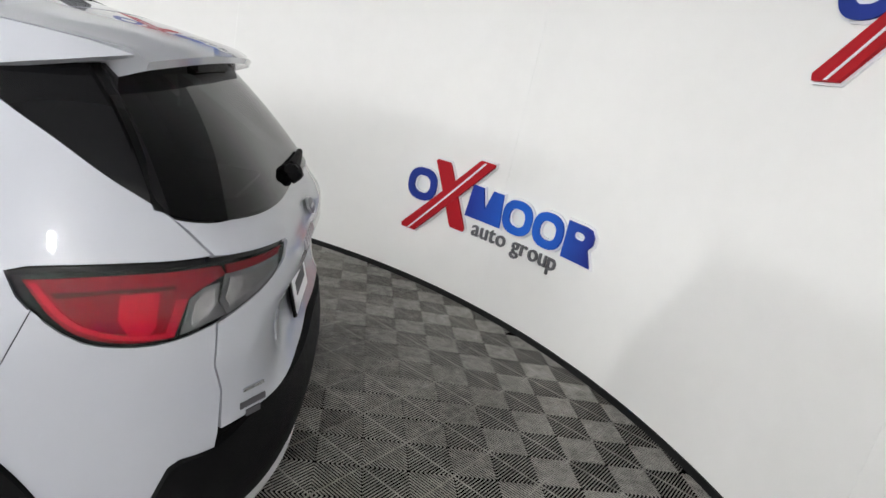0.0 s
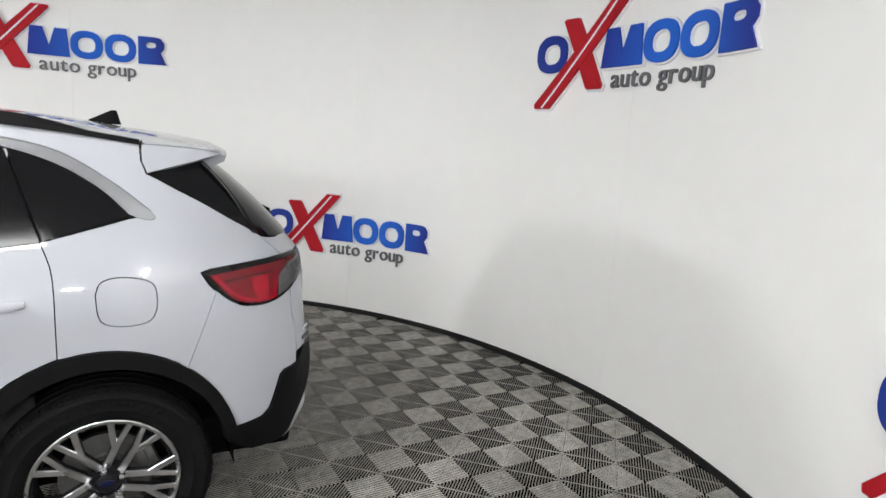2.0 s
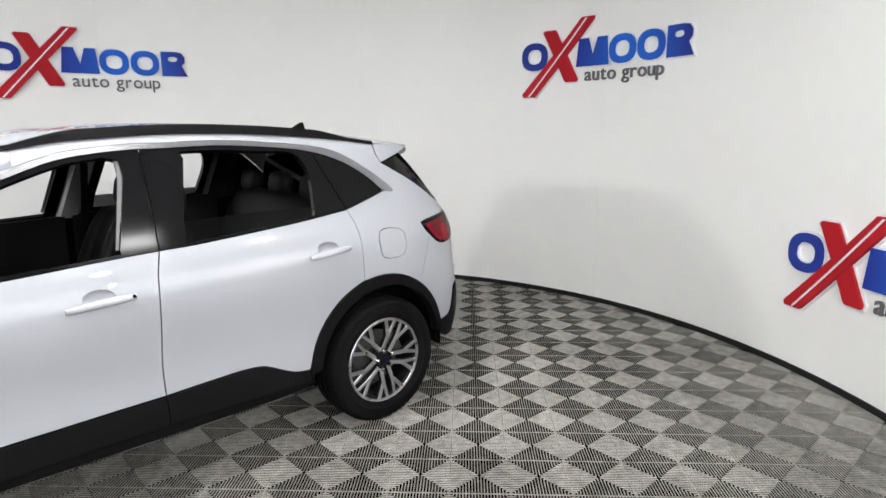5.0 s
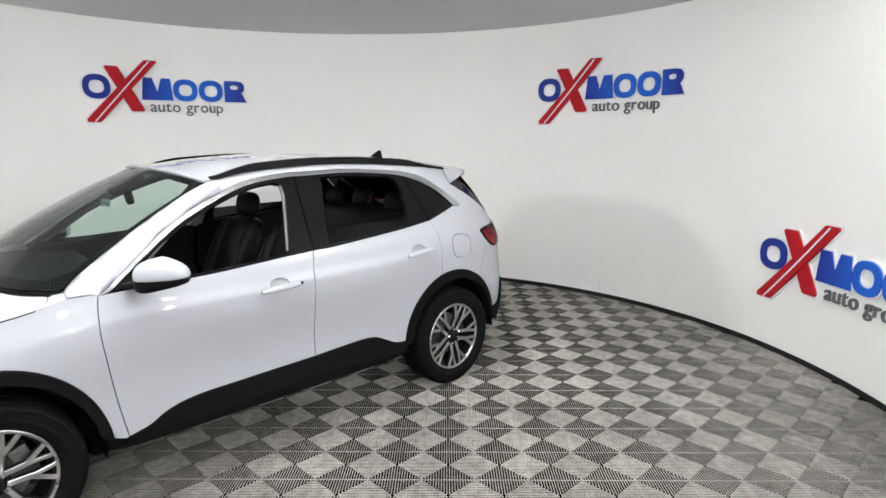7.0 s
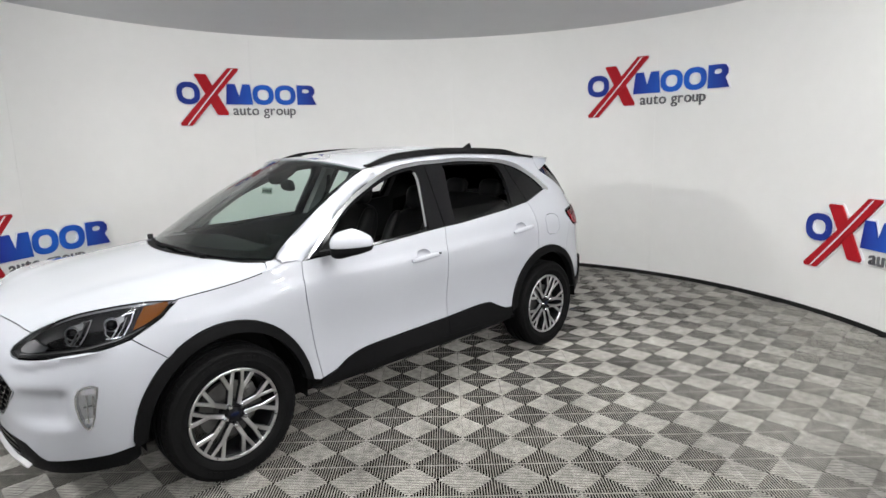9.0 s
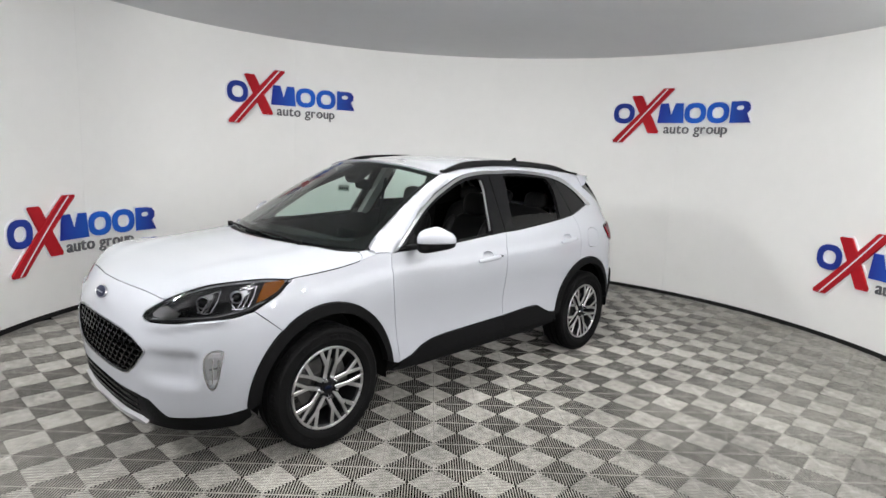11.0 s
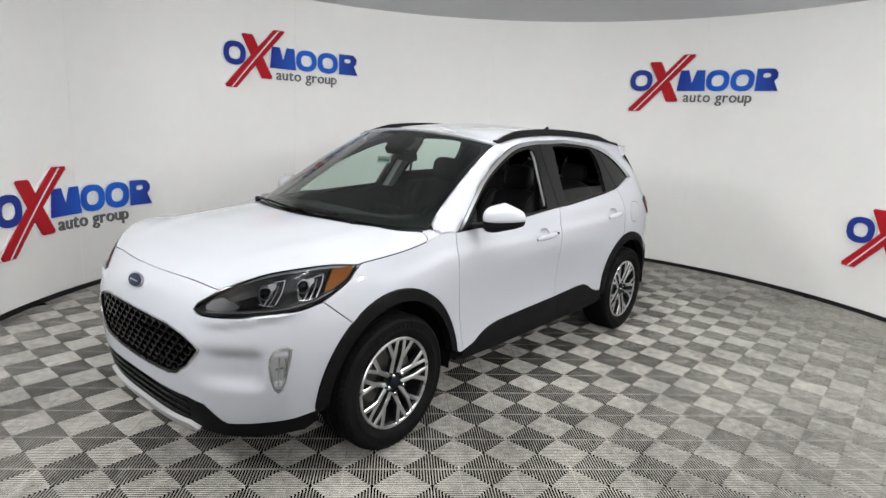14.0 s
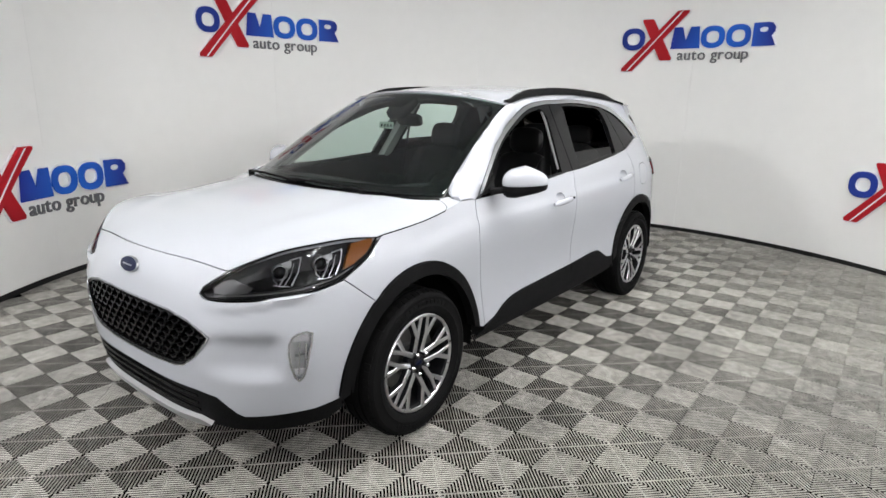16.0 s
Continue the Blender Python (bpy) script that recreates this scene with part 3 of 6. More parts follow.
def cup_line(x0, z0, x1, z1, grow=0.0):
    """The outline of the hollow behind a door handle."""
    cs, cz = sx((x0 + x1) / 2 + 0.005), (z0 + z1) / 2 + 0.017
    return [(cs + (0.056 + grow) * math.cos(2 * math.pi * a / 36), cz + (0.031 + grow) * math.sin(2 * math.pi * a / 36)) for a in range(36)]


fd = panel("front_door", door_front, PAINT, holes=[cup_line(*HANDLES[0])], step=0.021, label="white front door with a lowered window")
rd = panel("rear_door", door_rear, PAINT, holes=[cup_line(*HANDLES[1])], step=0.021, label="white rear door with a half lowered window")

# fender
ARCH_F_REAR = [p for p in ARCH_F if p[1] > 0.385]
arch_f = [p for p in ARCH_F_REAR if p[0] < 1.655]
LAMP_TOP = [(sf(0.479), 0.816), (0.492, 0.842), (0.532, 0.866), (0.622, 0.912), (0.739, 0.952), (0.889, 0.988), (1.056, 1.006), (1.218, 1.011), (1.351, 0.999)]
LAMP_BOT = [(1.351, 0.999), (1.320, 0.965), (1.285, 0.935), (1.185, 0.885), (1.112, 0.855), (0.986, 0.830), (0.825, 0.819), (0.679, 0.809), (0.575, 0.802), (0.510, 0.801), (sf(0.479), 0.816)]
LAMP_TOP, LAMP_BOT = curve(LAMP_TOP), curve(LAMP_BOT)
HOOD_SIDE = curve([(1.351, 0.999), (1.381, 1.004), (1.635, 1.027), (1.825, 1.058), (1.930, 1.082)])
fender = [(1.930, 1.082), *X([(0.92, 1.082)]), *X(DOOR_F), *X([(0.848, 0.388)]), *[(sx(x), z) for x, z in arch_f[::-1]][0:]]
fender += [(1.286, 0.738), (1.137, 0.862), *[p for p in LAMP_BOT[::-1] if 1.14 < p[0] < 1.35], *HOOD_SIDE[1:-1]]
panel("front_fender", fender, PAINT, gap=0.0018, step=0.021, label="white front wing")

# body side: quarter panel, pillars and the rail over the windows
ROOF_EDGE = curve([(0.20, 1.555), (0.0, 1.588), (-0.4, 1.612), (-0.8, 1.607), (-1.2, 1.580), (-1.497, 1.545)])
TAIL_TOP = curve([(4.607, 1.096), (4.644, 1.106), (4.795, 1.116), (4.915, 1.119), (5.072, 1.122), (5.339, 1.118), (5.375, 1.116)])
TAIL_BOT = curve([(5.375, 1.116), (5.330, 1.085), (5.262, 1.055), (5.125, 1.012), (5.021, 0.978), (4.928, 0.954), (4.847, 0.948), (4.752, 0.962), (4.682, 1.006), (4.632, 1.052), (4.607, 1.096)])
quarter = X([*ROOF_EDGE, (-1.500, 1.485), (-1.516, 1.440)])
GATE_EDGE = curve([(4.446, 1.440), (4.482, 1.423), (4.548, 1.389), (4.657, 1.337), (4.773, 1.277), (4.896, 1.220), (4.967, 1.174), (5.030, 1.124)])
quarter += GATE_EDGE[1:] + [ *[p for p in TAIL_TOP[::-1] if p[0] < 5.025], *[p for p in TAIL_BOT[::-1] if p[0] < 4.665][1:], (4.661, 1.030), (4.546, 0.742)]
quarter += [(sx(x), z) for x, z in ARCH_R[::-1] if -1.616 < x < -1.229] + X(DOOR_R[::-1]) + X([(-1.21, 1.218), (-1.450, 1.286), (-1.520, 1.296)])
quarter += X([p for p in CHROME_UP[::-1] if p[0] < 0.20]) + X([(0.20, zat(CHROME_UP, 0.20))])
FUEL = [(4.267 + dx, z) for dx, z in ((0.0, 1.044), (0.012, 1.078), (0.04, 1.094), (0.09, 1.097), (0.15, 1.086), (0.18, 1.066), (0.188, 1.03), (0.186, 0.985), (0.170, 0.950), (0.135, 0.934), (0.07, 0.932), (0.025, 0.945), (0.006, 0.975))]
FUEL = curve(FUEL + [FUEL[0]], 0.012)[:-1]
panel("quarter_panel", quarter, PAINT, holes=[FUEL], gap=0.0013, label="white quarter panel and roof pillar")
panel("fuel_flap", FUEL, PAINT, label="round-cornered fuel flap", gap=0.0025)

# bright strip over the windows
strip = X(CHROME_UP + [(-1.536, 1.302), (-1.541, 1.292), (-1.535, 1.283), (-1.518, 1.279), (-1.482, 1.286)] + CHROME_LOW[::-1])
panel("window_strip", strip, CHROME, out=0.004, rim=0.012, label="satin metal strip over the side windows", gap=0.0020)

# black window surrounds with openings
front_dlo = X([p for p in CHROME_LOW if p[0] > -0.262] + [(-0.262, zat(CHROME_LOW, -0.262)), (-0.240, 1.131)] + BELT_F[1:-1])
FRONT_HOLE = X(curve([(0.700, 1.105), (0.655, 1.190), (0.500, 1.297), (0.331, 1.383), (0.062, 1.483), (-0.120, 1.513), (-0.172, 1.500)])) + X(curve([(-0.172, 1.500), (-0.176, 1.447), (-0.132, 1.278), (-0.097, 1.150)])) + X([(-0.097, 1.135), (0.292, 1.113), (0.482, 1.104)])
rear_dlo = X([(-0.268, zat(CHROME_LOW, -0.268)), *[p for p in CHROME_LOW if -1.06 < p[0] < -0.268], (-1.085, zat(CHROME_LOW, -1.085)), (-1.187, 1.213), *BELT_R[::-1][1:-1], (-0.246, 1.131)])
REAR_HOLE = X(curve([(-0.440, 1.500), (-0.430, 1.528), (-0.598, 1.532), (-0.817, 1.522), (-0.985, 1.505), (-1.035, 1.400), (-1.000, 1.205)])) + X([(-0.990, 1.198), (-0.884, 1.190), (-0.423, 1.152), (-0.362, 1.150), (-0.372, 1.239)])
for side, (dlo, hole, label) in enumerate(((front_dlo, FRONT_HOLE, "black front window surround"), (rear_dlo, REAR_HOLE, "black rear window surround and door pillar"))):
    for k, ob in enumerate(panel("window_surround", dlo, GLOSS, out=-0.004, holes=[hole], gap=0.001, rim=0.03, label=label)):
        ob.parent = (fd, rd)[side][k]
quarter_glass = X([(-1.090, zat(CHROME_LOW, -1.09)), *[p for p in CHROME_LOW if p[0] < -1.09], (-1.450, 1.288), (-1.21, 1.219), (-1.192, 1.214)])
panel("quarter_window", quarter_glass, GLOSS, out=-0.005, gap=0.002, rim=0.01, label="dark fixed quarter window")
raised = X([(-0.365, 1.120), (-0.372, 1.232), (-0.60, 1.238), (-1.003, 1.240), (-0.99, 1.170)])
for k, ob in enumerate(panel("side_window", raised, SMOKE, out=-0.022, gap=0.0, rim=0.004, label="lowered dark window glass")):
    ob.parent = rd[k]
for k, ob in enumerate(panel("window_channel", X(curve([(-0.172, 1.500), (-0.176, 1.447), (-0.132, 1.278), (-0.097, 1.150)]) + curve([(-0.085, 1.150), (-0.118, 1.278), (-0.160, 1.447), (-0.157, 1.500)])), STRIP, out=-0.018, gap=0, rim=0.01, label="grey window guide strip")):
    ob.parent = fd[k]

# sill and arch cladding
front_clad = X(SILL_F + [(-0.195, 0.386), (0.45, 0.376), (0.80, 0.366), (0.846, 0.368)])
rear_clad = X(SILL_R + [p for p in ARCH_R if p[0] > -0.93 and p[1] < 0.44][::-1] + [(-0.90, 0.370), (-0.55, 0.379), (-0.195, 0.386)])
for side, line in ((0, front_clad), (1, rear_clad)):
    for k, ob in enumerate(panel("door_cladding", line, PLASTIC, out=0.010, rim=0.02, gap=0.002, label="black plastic cladding along the door's foot")):
        ob.parent = (fd, rd)[side][k]
rocker = X([(0.88, 0.362), (0.45, 0.372), (-0.195, 0.382), (-0.90, 0.366), (-0.90, 0.346), (-0.70, 0.334), (-0.20, 0.331), (0.40, 0.331), (0.80, 0.334), (0.895, 0.346)])
panel("sill_cladding", rocker, PLASTIC, out=-0.003, rim=0.04, gap=0.001, label="black plastic sill cladding")
for side, cx in ((0, WF), (1, WR)):
    outer = ellipse_arc(cx + 0.008, ZC, 0.470, 0.502, -8, 188)
    inner = ellipse_arc(cx, ZC, 0.418, 0.438, -12, 192)
    if side == 0:
        outer = [p for p in outer if not (p[0] > cx and p[1] < 0.335)]
        inner = [p for p in inner if not (p[0] > cx and p[1] < 0.335)]
    else:
        outer = [p for p in outer if not (p[0] < cx and p[1] < 0.40)]
        inner = [p for p in inner if not (p[0] < cx and p[1] < 0.40)]
    keep = (lambda p: p[1] > 0.372 or p[0] > cx) if side == 0 else (lambda p: p[1] > 0.372 or p[0] < cx)
    outer, inner = [p for p in outer if keep(p)], [p for p in inner if keep(p)]
    panel("arch_cladding", X(outer + inner[::-1]), PLASTIC, out=0.014, rim=0.05, gap=0.001, step=0.03, label="black plastic wheel arch trim")

# headlamps
LAMP = LAMP_TOP + LAMP_BOT[1:-1]
ring_out = dense(LAMP)
bm = bmesh.new()
levels = [[bm.verts.new(skin(q[0], q[1], o)) for q in shrink(ring_out, g)] for o, g in ((-0.001, 0.001), (-0.03, 0.004), (-0.055, 0.010))]
for p, q in zip(levels, levels[1:]):
    for k in range(len(p)):
        bm.faces.new((p[k], p[(k + 1) % len(p)], q[(k + 1) % len(q)], q[k]))
back, _ = patch(shrink(ring_out, 0.010), on_skin(-0.055), step=0.04)
me = bpy.data.meshes.new("tmp")
back.to_mesh(me)
back.free()
bm.from_mesh(me)
bpy.data.meshes.remove(me)
twin = mirrored(bm)
heads = [part("headlamp", b, LAMPDARK, car, "dark headlamp with clear lens and amber corner") for b in (bm, twin)]


def lamp_piece(name, outline, mat, out, rim=0.006, label="", step=0.03):
    for k, ob in enumerate(panel(name, outline, mat, out=out, gap=0.0, rim=rim, step=step, label=label, fine=0.015)):
        ob.parent = heads[k]


lamp_piece("lens", shrink(dense(LAMP), 0.003), LENS, 0.001, 0.0, "clear lens")
lamp_piece("bezel", dense(LAMP, 0.02) + [dense(LAMP, 0.02)[0]] + [shrink(dense(LAMP, 0.02), 0.006)[0]] + shrink(dense(LAMP, 0.02), 0.006)[:0:-1], PLASTIC, -0.004, 0.02)


def in_lamp(s, v):
    """A place in the headlamp: s along it, v from its upper edge (0) to its lower edge (1)."""
    return s, zat(LAMP_TOP, s) * (1 - v) + zat(LAMP_BOT, s) * v


def lamp_stroke(points, w, mat, out, rim, label=""):
    """A bar of width w through places in the headlamp."""
    pts = [np.array(in_lamp(*p)) for p in points]
    sides = ([], [])
    for k, p in enumerate(pts):
        d = pts[min(k + 1, len(pts) - 1)] - pts[max(k - 1, 0)]
        n = np.array((-d[1], d[0])) / np.linalg.norm(d) * w / 2
        sides[0].append(tuple(p + n))
        sides[1].append(tuple(p - n))
    lamp_piece("chrome_fin", sides[0] + sides[1][::-1], mat, out, rim, label)


lamp_piece("amber_reflector", [in_lamp(*p) for p in ((1.215, 0.20), (1.325, 0.12), (1.322, 0.60), (1.275, 0.80), (1.195, 0.84), (1.150, 0.80), (1.175, 0.55))], AMBER, -0.008, 0.02, "amber side reflector")
lamp_piece("lower_shelf", [in_lamp(*p) for p in ((0.70, 0.62), (0.80, 0.56), (0.95, 0.58), (1.10, 0.62), (1.15, 0.70), (1.12, 0.88), (0.95, 0.90), (0.80, 0.90), (0.68, 0.88))], GLOSS, -0.046, 0.006, "gloss black lower shelf")
lamp_piece("running_light", [in_lamp(*p) for p in ((0.535, 0.50), (0.575, 0.30), (0.630, 0.36), (0.735, 0.72), (0.710, 0.84), (0.600, 0.84), (0.545, 0.75))], GUIDE, -0.018, 0.01, "clear running light")
lamp_stroke([(0.55, 0.86), (0.66, 0.88), (0.80, 0.90), (0.95, 0.90), (1.10, 0.90), (1.20, 0.92)], 0.005, GUIDE, -0.012, 0.006, "grey strip along the lamp's foot")
for s0, v0 in ((0.0, 0.0), (0.195, 0.05)):
    for path, w, mat, out in (
        (((0.918, 0.25), (0.975, 0.24)), 0.0042, CHROME, -0.014),
        (((0.972, 0.25), (0.950, 0.52), (0.915, 0.78)), 0.0052, MIRROR, -0.014),
        (((0.938, 0.34), (0.915, 0.58), (0.880, 0.80)), 0.0032, CHROME, -0.020),
        (((0.905, 0.42), (0.885, 0.60), (0.858, 0.78)), 0.0026, FIN, -0.024),
        (((0.860, 0.30), (0.838, 0.45), (0.835, 0.62), (0.850, 0.72)), 0.0024, FIN, -0.022),
        (((0.835, 0.74), (0.875, 0.80), (0.905, 0.82)), 0.003, CHROME, -0.026),
    ):
        lamp_stroke([(s + s0, v + v0) for s, v in path], w, mat, out, 0.016, "angled chrome fin")
    lamp_piece("reflector_facet", [in_lamp(s + s0, v + v0) for s, v in ((0.880, 0.30), (0.930, 0.28), (0.925, 0.42), (0.885, 0.50), (0.865, 0.44))], FIN, -0.030, 0.012, "bright reflector facet")
for k, sgn in ((0, 1), (1, -1)):
    for s0, z0 in ((0.868, 0.902), (1.062, 0.925)):
        p, q = Vector(skin(s0, z0, -0.034)), Vector(skin(s0, z0, 0.02))
        for v in (p, q):
            v.y *= sgn
        m = look(p, p + (p - q))
        bm = bmesh.new()
        lathe(bm, [(0.031, -0.02), (0.031, 0.004), (0.028, 0.006), (0.026, 0.0)], m, 24, 0)
        lathe(bm, [(0.026, 0.0), (0.022, 0.009), (0.013, 0.014), (0.0005, 0.016)], m, 24, 1)
        part("projector", bm, [FIN, GLOSS], heads[k], "round projector lens")


# ---- nose, bumpers and tail ----
def sweep(bm, pts, sizes):
    """A bar of changing width and thickness along a line of points."""
    rows = []
    for k, (p, (w, h)) in enumerate(zip(pts, sizes)):
        d = (pts[min(k + 1, len(pts) - 1)] - pts[max(k - 1, 0)]).normalized()
        up = Vector((0, 0, 1))
        e = d.cross(up).normalized()
        n = e.cross(d)
        rows.append([bm.verts.new(p + e * w / 2 * i + n * h / 2 * j) for i, j in ((-1, -1), (1, -1), (1, 0.4), (0.5, 1), (-0.5, 1), (-1, 0.4))])
    for p, q in zip(rows, rows[1:]):
        for j in range(6):
            bm.faces.new((p[j], p[(j + 1) % 6], q[(j + 1) % 6], q[j]))
    bm.faces.new(rows[0])
    bm.faces.new(rows[-1][::-1])
    bmesh.ops.recalc_face_normals(bm, faces=list(bm.faces))



def both_ways(points):
    """A left half outline from the middle outward and back, closed over the right half (front)."""
    return points + [(-s, z) for s, z in points[::-1] if s > 1e-6]


NOSE = curve([(0.0, 0.928), (0.204, 0.925), (0.399, 0.920), (0.600, 0.906)])
GRILLE = [(0.0, 0.736), (0.16, 0.735), (0.322, 0.728), (0.44, 0.706), (0.520, 0.676), (0.553, 0.655), (0.545, 0.640), (0.478, 0.562), (0.40, 0.508), (0.335, 0.492), (0.159, 0.481), (0.0, 0.479)]
LOWER = [(0.0, 0.405), (0.25, 0.405), (0.454, 0.408), (0.560, 0.396), (0.650, 0.330), (0.680, 0.318), (0.846, 0.328), (0.992, 0.334), (1.092, 0.352), (1.110, 0.360)]
ARCH_NOSE = [(sx(x), z) for x, z in ellipse_arc(WF + 0.008, ZC, 0.470, 0.502, 1.5, 51, 14)]
FOG = [(0.884, 0.642), (0.898, 0.668), (0.922, 0.683), (0.958, 0.686), (0.980, 0.676), (0.976, 0.645), (0.965, 0.600), (0.953, 0.535), (0.938, 0.492), (0.920, 0.478), (0.903, 0.496), (0.888, 0.545), (0.881, 0.600)]
half = NOSE + [p for p in LAMP_TOP[::-1] if p[0] < 0.600][0:] + [p for p in LAMP_BOT[::-1] if p[0] < 1.137][1:] + [(1.137, 0.860), (1.284, 0.740)]
half += [p for p in ARCH_NOSE[::-1]] + LOWER[::-1]
bumper_line = half + [(-s, z) for s, z in half[::-1] if s > 1e-6][0:]
GR_FULL = both_ways(GRILLE)
mirror_fog = [(-s, z) for s, z in FOG]


def ramp(x):
    x = min(max(x, 0.0), 1.0)
    return x * x * (3 - 2 * x)


def bumper_off(s, z):
    """Relief of the front bumper: a hollow under a crease beside the fog lamps, a ledge under the headlamps."""
    a = abs(s)
    zc = 0.688 + 0.010 * ramp((a - 0.6) / 0.3)
    hollow = 0.036 * ramp((zc - z) / 0.065) * ramp((z - 0.475) / 0.08) * ramp((a - 0.46) / 0.26) * (1 - ramp((a - 0.80) / 0.09))
    zl = 0.752 + 0.055 * ramp((a - 0.55) / 0.45)
    ledge = 0.016 * ramp((z - zl) / 0.022) * ramp((a - 0.44) / 0.22) * (1 - ramp((a - 0.92) / 0.18)) * (1 - ramp((z - 0.82) / 0.03))
    return ledge - hollow


def bumper_skin(s, z):
    return Vector(skin(s, z, bumper_off(s, z)))


bm, _ = patch(bumper_line, bumper_skin, [GR_FULL, FOG, mirror_fog], 0.018, 0.002, fine=0.02)
face_out(bm, (0, 0, 0.6))
rim_in(bm, 0.02)
front_bumper = part("front_bumper", bm, PAINT, car, "white front bumper", sharp=50)
low_half = LOWER + [(1.120, 0.300), (1.06, 0.255), (0.846, 0.240), (0.62, 0.235), (0.48, 0.235), (0.0, 0.225)]
bm, _ = patch(both_ways(low_half), lambda s, z: Vector(skin(s, z, -0.006 - 0.02 * max(0, 1 - abs(s) / 0.5) * (z > 0.28))), (), 0.035, 0.001)
face_out(bm, (0, 0, 0.6))
rim_in(bm, 0.05)
part("lower_bumper", bm, PLASTIC, car, "black plastic lower bumper", sharp=50)
lip = [(0.0, 0.262), (0.30, 0.262), (0.44, 0.268), (0.50, 0.248), (0.47, 0.232), (0.30, 0.222), (0.0, 0.220)]
bm, _ = patch(both_ways(lip), on_skin(0.016), (), 0.03, 0, fine=0.02)
face_out(bm, (0, 0, 0.6))
rim_in(bm, 0.04)
part("skid_plate", bm, SILVER, car, "silver painted front lip", sharp=50)
for z in (0.372, 0.338, 0.304):
    bar = [(-0.44, z - 0.006), (0.44, z - 0.006), (0.44, z + 0.006), (-0.44, z + 0.006)]
    bm, _ = patch(bar, on_skin(-0.004), (), 0.03, 0, fine=0.02)
    face_out(bm, (0, 0, 0.6))
    rim_in(bm, 0.02)
    part("air_slat", bm, GLOSS, car, "black lower air intake slat")

# grille: a dark honeycomb behind the opening
bm, _ = patch(shrink(dense(GR_FULL), -0.008), on_skin(-0.055), (), 0.05, 0)
face_out(bm, (0, 0, 0.6))
rim_in(bm, 0.02)
grille = part("grille", bm, DARK, car, "gloss black honeycomb grille")
ring_in = shrink(dense(GR_FULL, 0.02), 0.014)
outer_ring = shrink(dense(GR_FULL, 0.02), 0.001)
bm, _ = patch(outer_ring, on_skin(-0.006), [ring_in], 0.03, 0, fine=0.02)
face_out(bm, (0, 0, 0.6))
rim_in(bm, 0.03)
part("grille_surround", bm, GLOSS, grille, "gloss black grille border")
ch, cw = 0.0310, 0.062


def strut(bm, a, b, w, d0, d1):
    """A bar on the skin between two points (s, z)."""
    a, b = np.array(a), np.array(b)
    n = np.array([-(b - a)[1], (b - a)[0]])
    n = n / np.linalg.norm(n) * w / 2
    vs = []
    for q, sgn in ((a, 1), (a, -1), (b, -1), (b, 1)):
        p = q + n * sgn
        vs.append((bm.verts.new(skin(p[0], p[1], d0)), bm.verts.new(skin(p[0] , p[1], d1))))
    bm.faces.new([v[0] for v in vs])
    for k in range(4):
        bm.faces.new((vs[k][0], vs[k][1], vs[(k + 1) % 4][1], vs[(k + 1) % 4][0]))


def ribbon(bm, pts, w, d0, d1):
    """One bent bar on the skin through points (s, z)."""
    rows = []
    for k, p in enumerate(pts):
        a, b = np.array(pts[max(k - 1, 0)]), np.array(pts[min(k + 1, len(pts) - 1)])
        n = np.array([-(b - a)[1], (b - a)[0]])
        n = n / np.linalg.norm(n) * w / 2
        q, r = np.array(p) + n, np.array(p) - n
        rows.append([bm.verts.new(skin(c[0], c[1], d)) for c, d in ((q, d1), (q, d0), (r, d0), (r, d1))])
    for p, q in zip(rows, rows[1:]):
        for j in range(4):
            bm.faces.new((p[j], p[(j + 1) % 4], q[(j + 1) % 4], q[j]))
    bm.faces.new(rows[0])
    bm.faces.new(rows[-1][::-1])
    bmesh.ops.recalc_face_normals(bm, faces=list(bm.faces))
    return bm


for row in range(10):
    zc_ = 0.474 + row * ch
    for k in range(-11, 12):
        c = (k + 0.5 * (row % 2)) * cw
        hexa = [(c - 0.020, zc_ - ch / 2 + 0.003), (c - 0.009, zc_ - ch / 2 - 0.002), (c + 0.009, zc_ - ch / 2 - 0.002), (c + 0.020, zc_ - ch / 2 + 0.003), (c + 0.031, zc_ + 0.002), (c + 0.020, zc_ + ch / 2 + 0.003)]
        runs = [[]]
        for p in hexa:
            if inside(ring_in, *p):
                runs[-1].append(p)
            elif runs[-1]:
                runs.append([])
        for run in runs:
            if len(run) > 1:
                part("grille_bar", ribbon(bmesh.new(), run, 0.0070, -0.012, -0.05), GLOSS, grille)
bm, _ = patch(shrink(dense(GR_FULL, 0.02), -0.001), on_skin(0.001), [shrink(dense(GR_FULL, 0.02), 0.004)], 0.03, 0, fine=0.02)
face_out(bm, (0, 0, 0.6))
rim_in(bm, 0.006)
part("grille_edge", bm, CHROME, grille, "thin bright edge round the grille")

